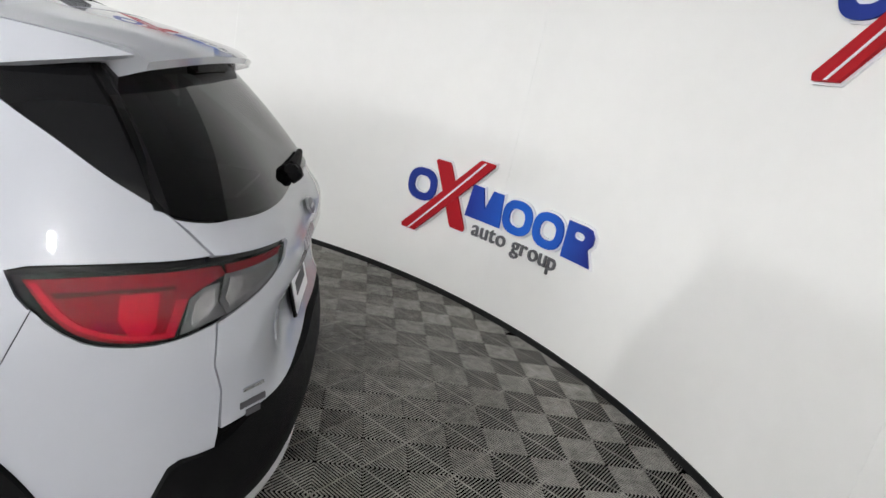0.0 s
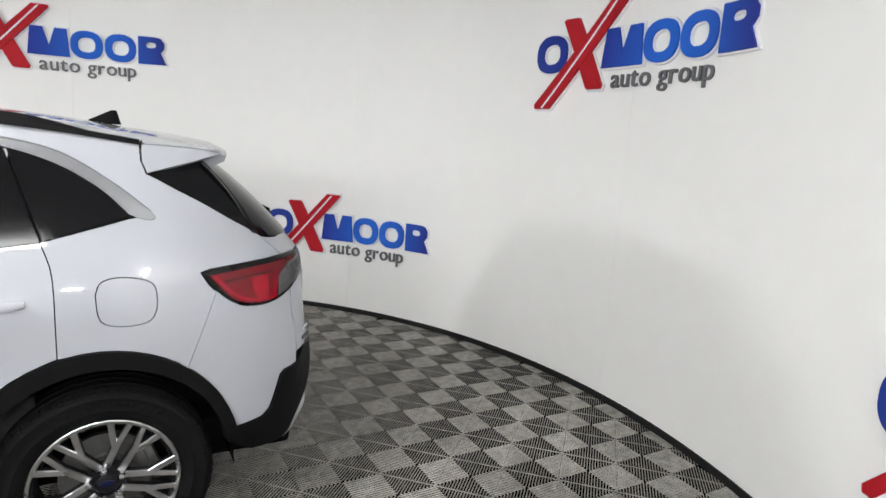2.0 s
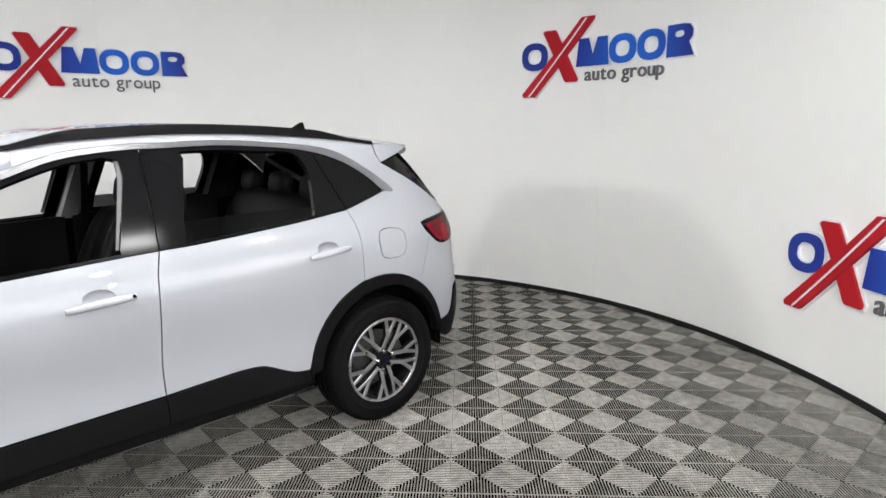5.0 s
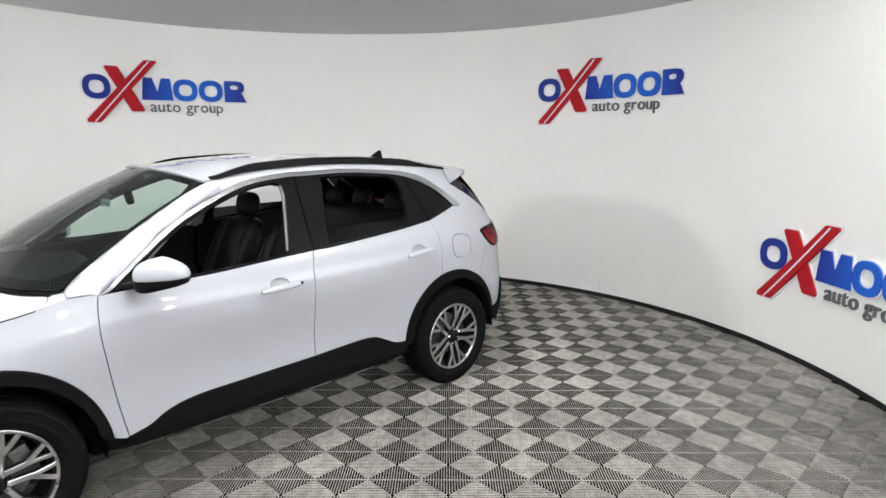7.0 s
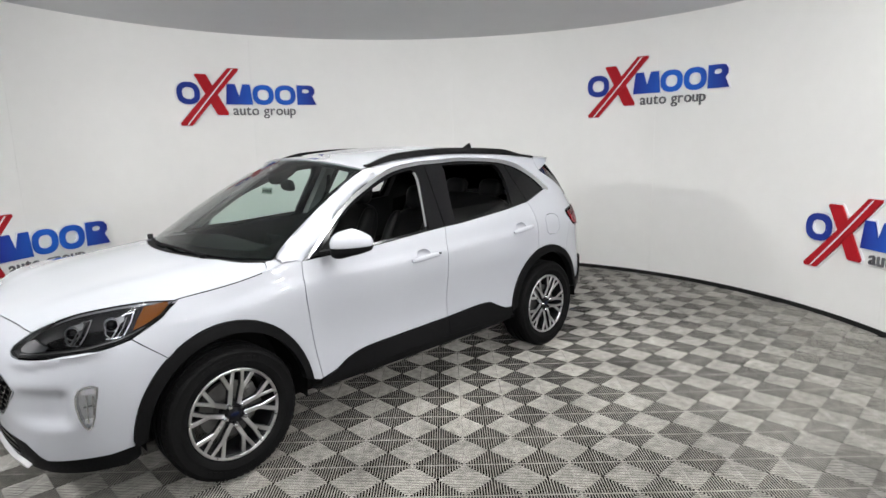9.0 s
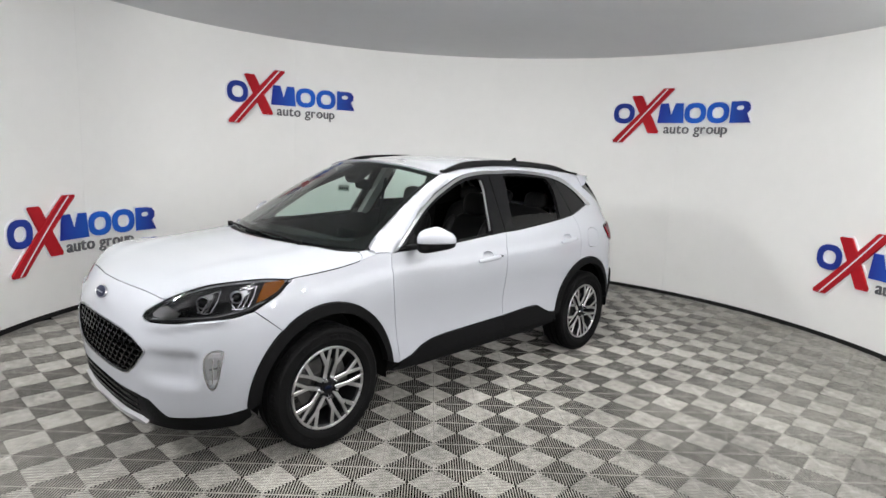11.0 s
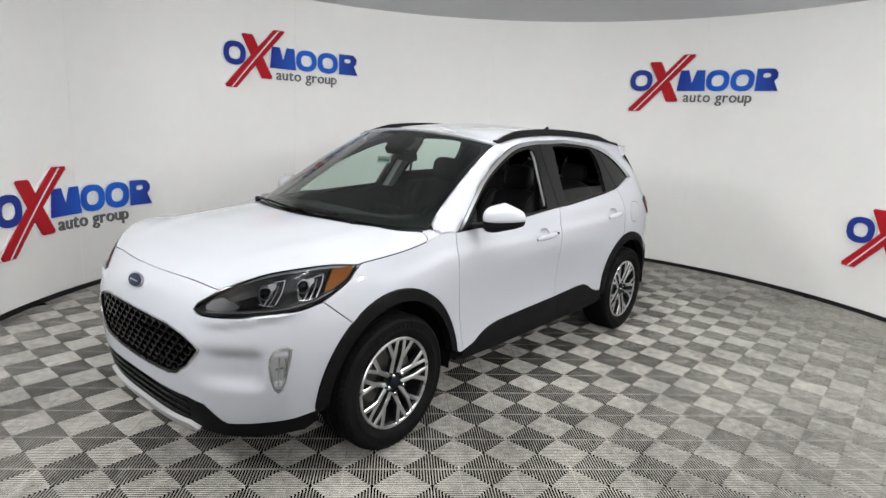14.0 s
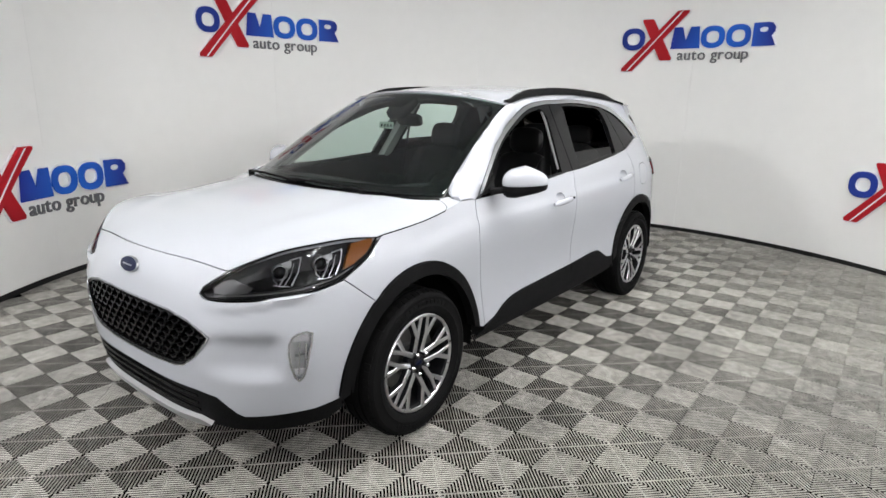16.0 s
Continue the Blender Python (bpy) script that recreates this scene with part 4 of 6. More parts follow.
# fog lamps
for sgn in (1, -1):
    fog_line = [(s * sgn, z) for s, z in FOG]
    bm, _ = patch(shrink(dense(fog_line, 0.02), -0.003), on_skin(-0.024), (), 0.03, 0, fine=0.02)
    face_out(bm, (0, 0, 0.6))
    rim_in(bm, -0.02)
    fog = part("fog_lamp", bm, FOGBACK, car, "upright fog lamp with chrome edge")
    bm, _ = patch(shrink(dense(fog_line, 0.02), -0.002), on_skin(0.002), [shrink(dense(fog_line, 0.02), 0.006)], 0.03, 0, fine=0.02)
    face_out(bm, (0, 0, 0.6))
    rim_in(bm, 0.03)
    part("fog_bezel", bm, CHROME, fog, "satin metal fog lamp edge")
    for z in (0.655, 0.515):
        bm = bmesh.new()
        strut(bm, (0.905 * sgn, z), (0.965 * sgn, z), 0.02, -0.012, -0.024)
        bmesh.ops.recalc_face_normals(bm, faces=list(bm.faces))
        part("reflector", bm, PLATEW, fog)
    for s0, s1, za, zb in ((0.918, 0.924, 0.505, 0.640), (0.944, 0.952, 0.545, 0.635)):
        bm = bmesh.new()
        strut(bm, ((s0 + s1) / 2 * sgn, za), ((s0 + s1) / 2 * sgn + 0.006 * sgn, zb), s1 - s0, -0.010, -0.022)
        bmesh.ops.recalc_face_normals(bm, faces=list(bm.faces))
        part("light_bar", bm, MIRROR, fog, "bright upright light bar")
    bm = bmesh.new()
    strut(bm, (0.908 * sgn, 0.585), (0.962 * sgn, 0.592), 0.008, -0.014, -0.022)
    bmesh.ops.recalc_face_normals(bm, faces=list(bm.faces))
    part("divider", bm, GUIDE, fog, "grey divider")
    bm, _ = patch(shrink(dense(fog_line, 0.02), 0.006), on_skin(-0.006), (), 0.03, 0, fine=0.02)
    face_out(bm, (0, 0, 0.6))
    part("lens", bm, LENS, fog, "clear lens")


# badge on the nose: an enamel oval with a bright rim
def oval_badge(s, z, rx, rz, parent, out=0.004):
    bm = bmesh.new()
    rows = []
    for f, o in ((1.0, 0.0), (1.0, 0.006), (0.96, 0.009), (0.93, 0.007), (0.6, 0.008), (0.01, 0.009)):
        rows.append([bm.verts.new(skin(s + rx * f * math.cos(2 * math.pi * k / 40), z + rz * f * math.sin(2 * math.pi * k / 40), out + o)) for k in range(40)])
    for j, (a, b) in enumerate(zip(rows, rows[1:])):
        for k in range(40):
            f = bm.faces.new((a[k], a[(k + 1) % 40], b[(k + 1) % 40], b[k]))
            f.material_index = 0 if j < 3 else 1
    bmesh.ops.recalc_face_normals(bm, faces=list(bm.faces))
    badge = part("badge", bm, [FIN, BLUE], parent, "dark blue oval badge with a bright rim")
    bm = bmesh.new()
    strut(bm, (s - 0.5 * rx, z), (s + 0.5 * rx, z), 0.005, out + 0.0115, out + 0.004)
    bmesh.ops.recalc_face_normals(bm, faces=list(bm.faces))
    part("badge_mark", bm, FIN, badge, "bright metal bar")


oval_badge(0.0, 0.858, 0.075, 0.030, front_bumper)

# ---- hood: a height field between the nose line, the wings and the windscreen ----
TOP = [(s, z) for s, z in NOSE] + [p for p in LAMP_TOP if p[0] > 0.62] + HOOD_SIDE[1:]
EDGE = np.array([skin(s, z) for s, z in TOP])
order = np.argsort(EDGE[:, 0])
EX, EY, EZ = EDGE[order, 0], EDGE[order, 1], EDGE[order, 2]


def hood_mid(x):
    return float(np.interp(x, (1.0, 1.2, 1.3, 1.5, 1.7, 1.9, 2.05, 2.12, 2.162), (1.122, 1.114, 1.106, 1.086, 1.060, 1.022, 0.980, 0.952, 0.928)))


def hood_place(x, y):
    ye, ze = float(np.interp(x, EX, EY)), float(np.interp(x, EX, EZ))
    u = min(abs(y) / max(ye, 1e-4), 1.0)
    z = ze + (hood_mid(x) - ze) * (1 - u**2.6)
    z += 0.007 * math.exp(-(((u - 0.66) / 0.10) ** 2)) * min(1, max(0, (2.1 - x) / 0.4)) * (u < 0.98)
    return Vector((x, y, z))


def cowl_x(y):
    a = abs(y)
    return 1.285 - 0.19 * (a / 0.7) ** 2 - 0.9 * max(0, a - 0.60) ** 1.5


HOOD_BACK = [(cowl_x(y) + 0.045, y) for y in np.linspace(0.745, 0, 20)]
HOOD_X = 1.125
edge_y = float(np.interp(HOOD_X, EX, EY))
corner = curve([(HOOD_X, edge_y), (1.092, edge_y - 0.018), (1.068, edge_y - 0.056), (1.056, 0.766)], 0.012)
hood_half = [(p[0], p[1]) for p in EDGE if p[0] > HOOD_X + 0.006] + corner + HOOD_BACK
hood_line = hood_half + [(x, -y) for x, y in hood_half[::-1] if y > 1e-6]
bm, _ = patch(hood_line, hood_place, (), 0.04, 0.0025)
face_out(bm, (1.2, 0, 0))
rim_in(bm, 0.02)
part("hood", bm, PAINT, car, "white smooth engine hood", sharp=50)
# top of the wing behind the hood's corner, up to the windscreen pillar
wing = corner[::-1] + [(p[0], p[1]) for p in EDGE if 0.935 < p[0] < HOOD_X - 0.006] + [(0.955, 0.795), (1.000, 0.770), (1.035, 0.756)]
bm, _ = patch(wing, hood_place, (), 0.025, 0.0008, fine=0.012)
face_out(bm, (1.0, 0, 0))
rim_in(bm, 0.02)
twin = mirrored(bm)
for b in (bm, twin):
    part("wing_top", b, PAINT, car, "white top of the front wing", sharp=50)
# rubber seals in the gaps between hood and wings
SEAM = [Vector(p) for p in EDGE if p[0] > HOOD_X and p[1] > 0.60] + [hood_place(*p) for p in corner[1:]]
for sgn in (1, -1):
    bm = bmesh.new()
    sweep(bm, [Vector((p.x, p.y * sgn, p.z - 0.003)) for p in SEAM], [(0.005, 0.004)] * len(SEAM))
    part("hood_seal", bm, PLASTIC, car, "dark rubber seal beside the hood")
for sgn in (1, -1):
    bm = box(bmesh.new(), pose(0.950, 0.822 * sgn, 1.067), 0.16, 0.072, 0.014, 0.003)
    part("hood_corner", bm, PAINT, car, "white filler under the hood corner")


# ---- windscreen, pillars and roof ----
def ws_point(u, v):
    """Windscreen: u across from -1 to 1, v from its foot to its top."""
    a = abs(u)
    yb, yt = 0.765 * u, 0.640 * u
    foot = Vector((cowl_x(yb), yb, 1.098 + 0.012 * (1 - a * a)))
    top = Vector((0.385 - 0.110 * a**2.2, yt, 1.602 - 0.062 * a**2.2))
    p = foot.lerp(top, v)
    bulge = 0.030 * math.sin(math.pi * v)
    return p + Vector((0.55, 0, 0.83)) * bulge * (1 - 0.45 * a * a)


bm, _ = patch([(-0.985, 0.0), (0.985, 0.0), (0.985, 1.0), (-0.985, 1.0)], ws_point, (), 0.06, 0, fine=0.06)
face_out(bm, (0, 0, 0.8))
windscreen = part("windscreen", bm, WIND, car, "green tinted windscreen")
bm, _ = patch([(-0.99, -0.01), (0.99, -0.01), (0.99, 1.005), (-0.99, 1.005)], lambda u, v: ws_point(u, v) - Vector((0.004, 0, 0.006)), [[(-0.86, 0.075), (-0.3, 0.06), (0.3, 0.06), (0.86, 0.075), (0.935, 0.16), (0.945, 0.86), (0.90, 0.945), (0.30, 0.955), (0.13, 0.93), (0.12, 0.80), (-0.12, 0.80), (-0.13, 0.93), (-0.30, 0.955), (-0.90, 0.945), (-0.945, 0.86), (-0.935, 0.16)]], 0.06, 0, fine=0.05)
face_out(bm, (0, 0, 0.8))
part("black_border", bm, GLOSS, windscreen, "black printed border")
bm = bmesh.new()
for y0, y1 in zip(np.linspace(-0.72, 0.72, 30), np.linspace(-0.72, 0.72, 30)[1:]):
    q = [Vector((cowl_x(y) + dx, y, z - 0.022 * (abs(y) / 0.72) ** 4)) for y, dx, z in ((y0, -0.01, 1.100), (y1, -0.01, 1.100), (y1, 0.065, 1.085), (y0, 0.065, 1.085))]
    bm.faces.new([bm.verts.new(p) for p in q])
bmesh.ops.remove_doubles(bm, verts=list(bm.verts), dist=1e-4)
face_out(bm, (1, 0, 0))
thicken(bm, 0.01)
part("cowl", bm, PLASTIC, car, "black plastic cowl below the windscreen")
for y0, y1, x_ in ((0.42, -0.20, 0.0), (-0.62, -0.05, 0.012)):
    bm = bmesh.new()
    pts = [Vector((cowl_x(y) + 0.030 + x_ - 0.05 * t, y, 1.112 + 0.018 * math.sin(math.pi * t))) for t, y in ((t, y0 + (y1 - y0) * t) for t in np.linspace(0, 1, 9))]
    sweep(bm, pts, [(0.014, 0.010)] * len(pts))
    wiper = part("wiper", bm, PLASTIC, car, "black wiper arm and blade")
    bm = bmesh.new()
    cylinder(bm, pose(*(pts[0] - Vector((0, 0, 0.008)))), 0.018, 0.03, 16)
    part("pivot", bm, PLASTIC, wiper)

# pillars beside the windscreen: from the bright strip up to the glass
low_line = [Vector(skin(*p)) for p in [(1.925, 1.082), (sx(0.92), 1.082)]] + [Vector(skin(sx(x), z)) for x, z in CHROME_UP if x > 0.205] + [Vector(skin(sx(0.20), zat(CHROME_UP, 0.20)))]
n = len(low_line)
high = []
for k in range(n):
    t = k / (n - 1)
    v = min(max((t - 0.10) / 0.82, 0), 1)
    g = ws_point(0.985, v)
    if t < 0.10:
        a = Vector(skin(1.925, 1.082))
        start = Vector((cowl_x(0.80) + 0.045, 0.80, 1.097))
        g = start.lerp(ws_point(0.985, 0.0), t / 0.10)
    if t > 0.92:
        g = g.lerp(Vector(skin(sx(0.20), 1.555)), (t - 0.92) / 0.08)
    high.append(g)
for _ in range(10):
    high = [high[0]] + [(p + q * 2 + r) / 4 for p, q, r in zip(high, high[1:], high[2:])] + [high[-1]]
bm = bmesh.new()
rows = []
for a, b in zip(low_line, high):
    row = []
    for j in range(7):
        u = j / 6
        p = a.lerp(b, u) + Vector((0.1, 0.85, 0.5)) * 0.020 * math.sin(math.pi * u) * min(1, (b - a).length / 0.06)
        row.append(bm.verts.new(p))
    rows.append(row)
rows = [[bm.verts.new(v.co + Vector((-0.002, -0.002, -0.032))) for v in rows[0]]] + rows
for p, q in zip(rows, rows[1:]):
    for j in range(6):
        bm.faces.new((p[j], p[j + 1], q[j + 1], q[j]))
face_out(bm, (0, 0, 0.8))
rim_in(bm, 0.015)
twin = mirrored(bm)
for b in (bm, twin):
    part("windscreen_pillar", b, PAINT, car, "white windscreen pillar", sharp=60)


def roof_edge(x):
    if x > 0.20:
        t = (x - 0.20) / 0.20
        return ws_point(0.985, 1.0).y * t + skin(sx(0.2), 1.555)[1] * (1 - t), 1.555 - 0.09 * (x - 0.20)
    z = zat(ROOF_EDGE, max(x, -1.497))
    return skin(sx(x), z)[1], z


def roof_place(x, y):
    ye, ze = roof_edge(x)
    u = min(abs(y) / ye, 1.0)
    crown = 0.054 if x < 0 else 0.054 + 0.02 * max(0, x) / 0.4
    return Vector((x, y, ze + crown * (1 - u**2.3)))


front_edge = [(ws_point(u, 1.0).x + 0.002, ws_point(u, 1.0).y) for u in np.linspace(0, 0.98, 16)]
side_edge = [(x, roof_edge(x)[1 - 1] - 0.001) for x in np.linspace(0.22, -1.49, 50)]
roof_half = front_edge + side_edge + [(-1.51, 0.50), (-1.53, 0.30), (-1.54, 0.0)]
roof_line = roof_half + [(x, -y) for x, y in roof_half[::-1] if y > 1e-6]
bm, _ = patch(roof_line, roof_place, (), 0.05, 0.001)
face_out(bm, (-0.4, 0, 0))
rim_in(bm, 0.02)
part("roof", bm, PAINT, car, "white roof panel", sharp=50)
bm, _ = patch(roof_line, lambda x, y: roof_place(x, y * 0.97) - Vector((0, 0, 0.03)), (), 0.09, 0)
face_out(bm, (-0.4, 0, 5))
part("headlining", bm, LINING, car, "light grey headlining")


# roof rails: low arched bars along the roof edges
def rail(sgn):
    bm = bmesh.new()
    rows = []
    xs = np.linspace(0.235, -1.49, 44)
    for k, x in enumerate(xs):
        y, z = roof_edge(x)
        t = k / (len(xs) - 1)
        h = 0.008 + 0.026 * min(1, math.sin(math.pi * min(t * 1.0, 1)) * 2.2) if t < 0.80 else 0.008 + 0.026 * max(0, min(1, math.sin(math.pi * 0.8) * 2.2) * (1 - (t - 0.80) / 0.12))
        h = max(h, 0.010)
        w = 0.019 if h > 0.02 else 0.016
        prof = ((-w - 0.006, -0.006), (-w, h * 0.7), (-w * 0.5, h), (w * 0.5, h), (w, h * 0.7), (w + 0.006, -0.010))
        rows.append([bm.verts.new((x, (y - 0.012 + dy) * sgn, z + 0.006 + dz)) for dy, dz in prof])
    for p, q in zip(rows, rows[1:]):
        for j in range(5):
            bm.faces.new((p[j], p[j + 1], q[j + 1], q[j]))
    bm.faces.new(rows[0])
    bm.faces.new(rows[-1][::-1])
    bmesh.ops.recalc_face_normals(bm, faces=list(bm.faces))
    return part("roof_rail", bm, PLASTIC, car, "black roof rail")


rail(1), rail(-1)

# antenna fin
bm = bmesh.new()
rows = []
for t in np.linspace(0, 1, 9):
    x0, x1 = -1.29 - 0.115 * t, -1.445 + 0.018 * t
    z = roof_place(-1.37, 0)[2] - 0.004 + 0.062 * t
    w = 0.028 * (1 - t) ** 0.7 + 0.005
    ring_ = []
    for k in range(16):
        a = 2 * math.pi * k / 16
        cx = (x0 + x1) / 2 + (x0 - x1) / 2 * math.cos(a)
        ring_.append(bm.verts.new((cx, w * math.sin(a) * (1 if math.cos(a) < 0 else 0.75 + 0.25 * (1 - math.cos(a))), z)))
    rows.append(ring_)
for p, q in zip(rows, rows[1:]):
    for k in range(16):
        bm.faces.new((p[k], p[(k + 1) % 16], q[(k + 1) % 16], q[k]))
bm.faces.new(rows[-1])
bmesh.ops.recalc_face_normals(bm, faces=list(bm.faces))
part("antenna_fin", bm, PLASTIC, car, "black shark fin antenna")


# ---- tailgate, rear window, spoiler ----
def glass_point(u, v):
    """Rear window: u across, v from its foot to its top."""
    a = abs(u)
    s_ = S_END - (S_END - 4.880) * a**0.92
    foot = Vector(skin(s_, 1.190 + 0.030 * a**8, 0.004))
    foot.y = math.copysign(foot.y, u)
    top = Vector((-1.765 + 0.055 * a**2.2, 0.615 * u, 1.515 - 0.027 * a * a))
    p = foot.lerp(top, v)
    return p + Vector((-0.6, 0, 0.8)) * 0.014 * math.sin(math.pi * v)


bm, _ = patch([(-1, 0), (1, 0), (1, 1), (-1, 1)], glass_point, (), 0.07, 0, fine=0.06)
face_out(bm, (-1, 0, 0.9))
rim_in(bm, 0.006)
rear_window = part("rear_window", bm, SMOKE, car, "dark tinted rear window")
bm, _ = patch([(-1, 0), (1, 0), (1, 1), (-1, 1)], lambda u, v: glass_point(u, v) + Vector((0.006, 0, -0.004)), [[(-0.8, 0.12), (0.8, 0.12), (0.80, 0.90), (-0.80, 0.90)]], 0.07, 0, fine=0.06)
face_out(bm, (-1, 0, 0.9))
part("black_border", bm, GLOSS, rear_window, "black printed border")
# gloss black corner panels between the rear window and the pillars
bm = bmesh.new()
edge_a = [Vector(skin(s_, z, -0.002)) for s_, z in GATE_EDGE[::-1] if z > 1.214]
edge_b = [glass_point(0.955, v) + Vector((-0.001, 0.001, 0.0015)) for v in np.linspace(0, 1, len(edge_a))]
rows = []
for a, b in zip(edge_a, edge_b):
    rows.append([bm.verts.new(a.lerp(b, t) + Vector((-0.3, 0.9, 0.3)) * 0.004 * math.sin(math.pi * t) * min(1, (a - b).length / 0.08)) for t in np.linspace(0, 1, 5)])
for p, q in zip(rows, rows[1:]):
    for j in range(4):
        bm.faces.new((p[j], p[j + 1], q[j + 1], q[j]))
bmesh.ops.remove_doubles(bm, verts=list(bm.verts), dist=1e-5)
face_out(bm, (-1.2, 0, 1.2))
rim_in(bm, 0.012)
twin = mirrored(bm)
for b in (bm, twin):
    part("corner_panel", b, GLOSS, car, "gloss black corner panel beside the rear window")

# spoiler
bm = bmesh.new()
rows = []
for u in np.linspace(-1, 1, 33):
    a = abs(u)
    ye, ze = roof_edge(-1.497)
    side_y = lambda x: u * float(np.interp(x, (-1.83, -1.767, -1.733, -1.69, -1.60, -1.49), (0.580, 0.600, 0.611, 0.619, 0.637, 0.648)))
    y = 0.580 * u
    f = roof_place(-1.50, u * ye * 0.998)
    xr = -1.852 + 0.045 * a**2.5
    zt = 1.546 - 0.026 * a**2.2
    row = [f + Vector((0.0, 0, 0.002)), Vector((-1.62, side_y(-1.62), f.z + (zt - f.z) * 0.25 + 0.004)), Vector((-1.78, side_y(-1.78), f.z + (zt - f.z) * 0.7 + 0.006)), Vector((xr + 0.015, y * 0.985, zt)), Vector((xr, y * 0.98, zt - 0.008)), Vector((xr + 0.007, y * 0.975, zt - 0.029)), Vector((-1.74, y * 0.98, zt - 0.046 - 0.010 * a)), Vector((-1.62, y, f.z - 0.055))]
    rows.append([bm.verts.new(p) for p in row])
for p, q in zip(rows, rows[1:]):
    for j in range(7):
        bm.faces.new((p[j], p[j + 1], q[j + 1], q[j]))
bm.faces.new(rows[0])
bm.faces.new(rows[-1])
bmesh.ops.recalc_face_normals(bm, faces=list(bm.faces))
spoiler = part("spoiler", bm, PAINT, car, "white roof spoiler over the rear window", sharp=40)
# spoiler cheeks down to the corner panels
def at_x(x, z):
    """Length along the outline at which the skin at this height passes x, behind the doors."""
    lo, hi = sx(-1.0), S_END
    for _ in range(40):
        m_ = (lo + hi) / 2
        lo, hi = (m_, hi) if skin(m_, z)[0] > x else (lo, m_)
    return lo


cheek = [(at_x(x, z), z) for x, z in ((-1.494, 1.547), (-1.60, 1.543), (-1.70, 1.537), (-1.765, 1.527), (-1.785, 1.521), (-1.719, 1.501), (-1.614, 1.471), (-1.511, 1.442), (-1.494, 1.485))]
panel("spoiler_cheek", cheek, PAINT, out=0.0, gap=0.002, rim=0.02, step=0.03, label="white spoiler side")
bm = box(bmesh.new(), pose(-1.762, 0, 1.494, 0, 14, 0), 0.09, 0.36, 0.045, 0.010)
part("brake_light", bm, PLASTIC, spoiler, "dark high brake light")
# rear wiper: a rounded foot and a short tapering arm lying on the glass
bm = bmesh.new()
p = glass_point(0.0, 0.05)
lathe(bm, [(0.036, -0.02), (0.036, 0.020), (0.031, 0.034), (0.017, 0.041), (0.0005, 0.043)], pose(p.x, 0, p.z, 0, -45, 0), 20)
arm = [glass_point(0.04 - 0.034 * k, 0.075 + 0.004 * k) + Vector((-0.016 + 0.0006 * k, 0, 0.016 - 0.0006 * k)) for k in range(12)]
sweep(bm, arm, [(0.044 - 0.0022 * k, 0.028 - 0.0014 * k) for k in range(12)])
part("rear_wiper", bm, PLASTIC, car, "black rear wiper")

# tailgate and rear bumper
SE = S_END
glass_foot = curve([(SE, 1.196), (5.60, 1.197), (5.365, 1.200), (5.18, 1.195), (5.036, 1.191), (4.93, 1.203), (4.902, 1.216)])
tail_inner = [p for p in TAIL_TOP if p[0] > 5.04]
BOT_Z = zat([p for p in TAIL_BOT if 4.85 < p[0] < 5.3], 5.032)
gate_half = [(4.900, 1.218), (4.971, 1.174), (5.034, 1.124)] + tail_inner + [p for p in TAIL_BOT if p[0] > 5.035] + [(5.034, BOT_Z), (5.032, 0.878), (5.056, 0.805), (5.058, 0.703), (5.20, 0.722), (SE, 0.735)]
gate_line = gate_half + [(2 * SE - s, z) for s, z in gate_half[::-1] if s < SE - 1e-6] + [(2 * SE - s, z) for s, z in glass_foot[:0:-1]] + glass_foot[:-1]


def gate_off(s, z):
    a = abs(s - SE)
    dent = 0.085 * math.exp(-(((z - 0.85) / 0.125) ** 4)) * (1 - ramp((a - 0.28) / 0.45))
    lip_ = 0.018 * math.exp(-(((z - 1.10) / 0.03) ** 2))
    return lip_ - dent


def gate_skin(s, z):
    return Vector(skin(s, z, gate_off(s, z)))


bm, _ = patch(gate_line, gate_skin, (), 0.04, 0.0025)
face_out(bm, (-1, 0, 0.9))
rim_in(bm, 0.02)
tailgate = part("tailgate", bm, PAINT, car, "white tailgate", sharp=50)
BLACK_TOP = curve([(4.728, 0.478), (4.850, 0.490), (4.880, 0.515), (4.935, 0.640), (4.960, 0.655), (5.048, 0.657), (5.10, 0.672), (5.25, 0.705), (5.45, 0.720), (SE, 0.725)])
white_half = [(4.546, 0.742), (4.661, 1.030)] + [p for p in TAIL_BOT[::-1] if 4.665 < p[0] < 5.028] + [(5.031, BOT_Z), (5.030, 0.878), (5.054, 0.805), (5.052, 0.700), (5.046, 0.660)]
white = white_half + [p for p in BLACK_TOP[::-1] if p[0] < 5.045] + [(sx(x), z) for x, z in ellipse_arc(WR + 0.008, ZC, 0.470, 0.502, 164, 127, 10)]
panel("rear_bumper", white, PAINT, gap=0.0010, label="white rear bumper corner")
under = [(SE, 0.33), (5.3, 0.33), (4.95, 0.335), (4.80, 0.36), (4.735, 0.40)]
black = BLACK_TOP + [(2 * SE - s, z) for s, z in BLACK_TOP[-2::-1]] + [(2 * SE - s, z) for s, z in under[::-1]] + under[1:]
bm, _ = patch(black, lambda s, z: Vector(skin(s, z, 0.016 - 0.038 * ramp((SE - abs(s - SE) - 4.93) / 0.30))), (), 0.045, 0.001)
face_out(bm, (-1, 0, 0.5))
rim_in(bm, 0.05)
part("rear_cladding", bm, PLASTIC, car, "black plastic rear bumper", sharp=50)
diff = [(SE, 0.375), (5.2, 0.372), (4.98, 0.352), (5.05, 0.30), (5.3, 0.285), (SE, 0.28)]
diff = diff + [(2 * SE - s, z) for s, z in diff[-2::-1] if s < SE - 1e-6]
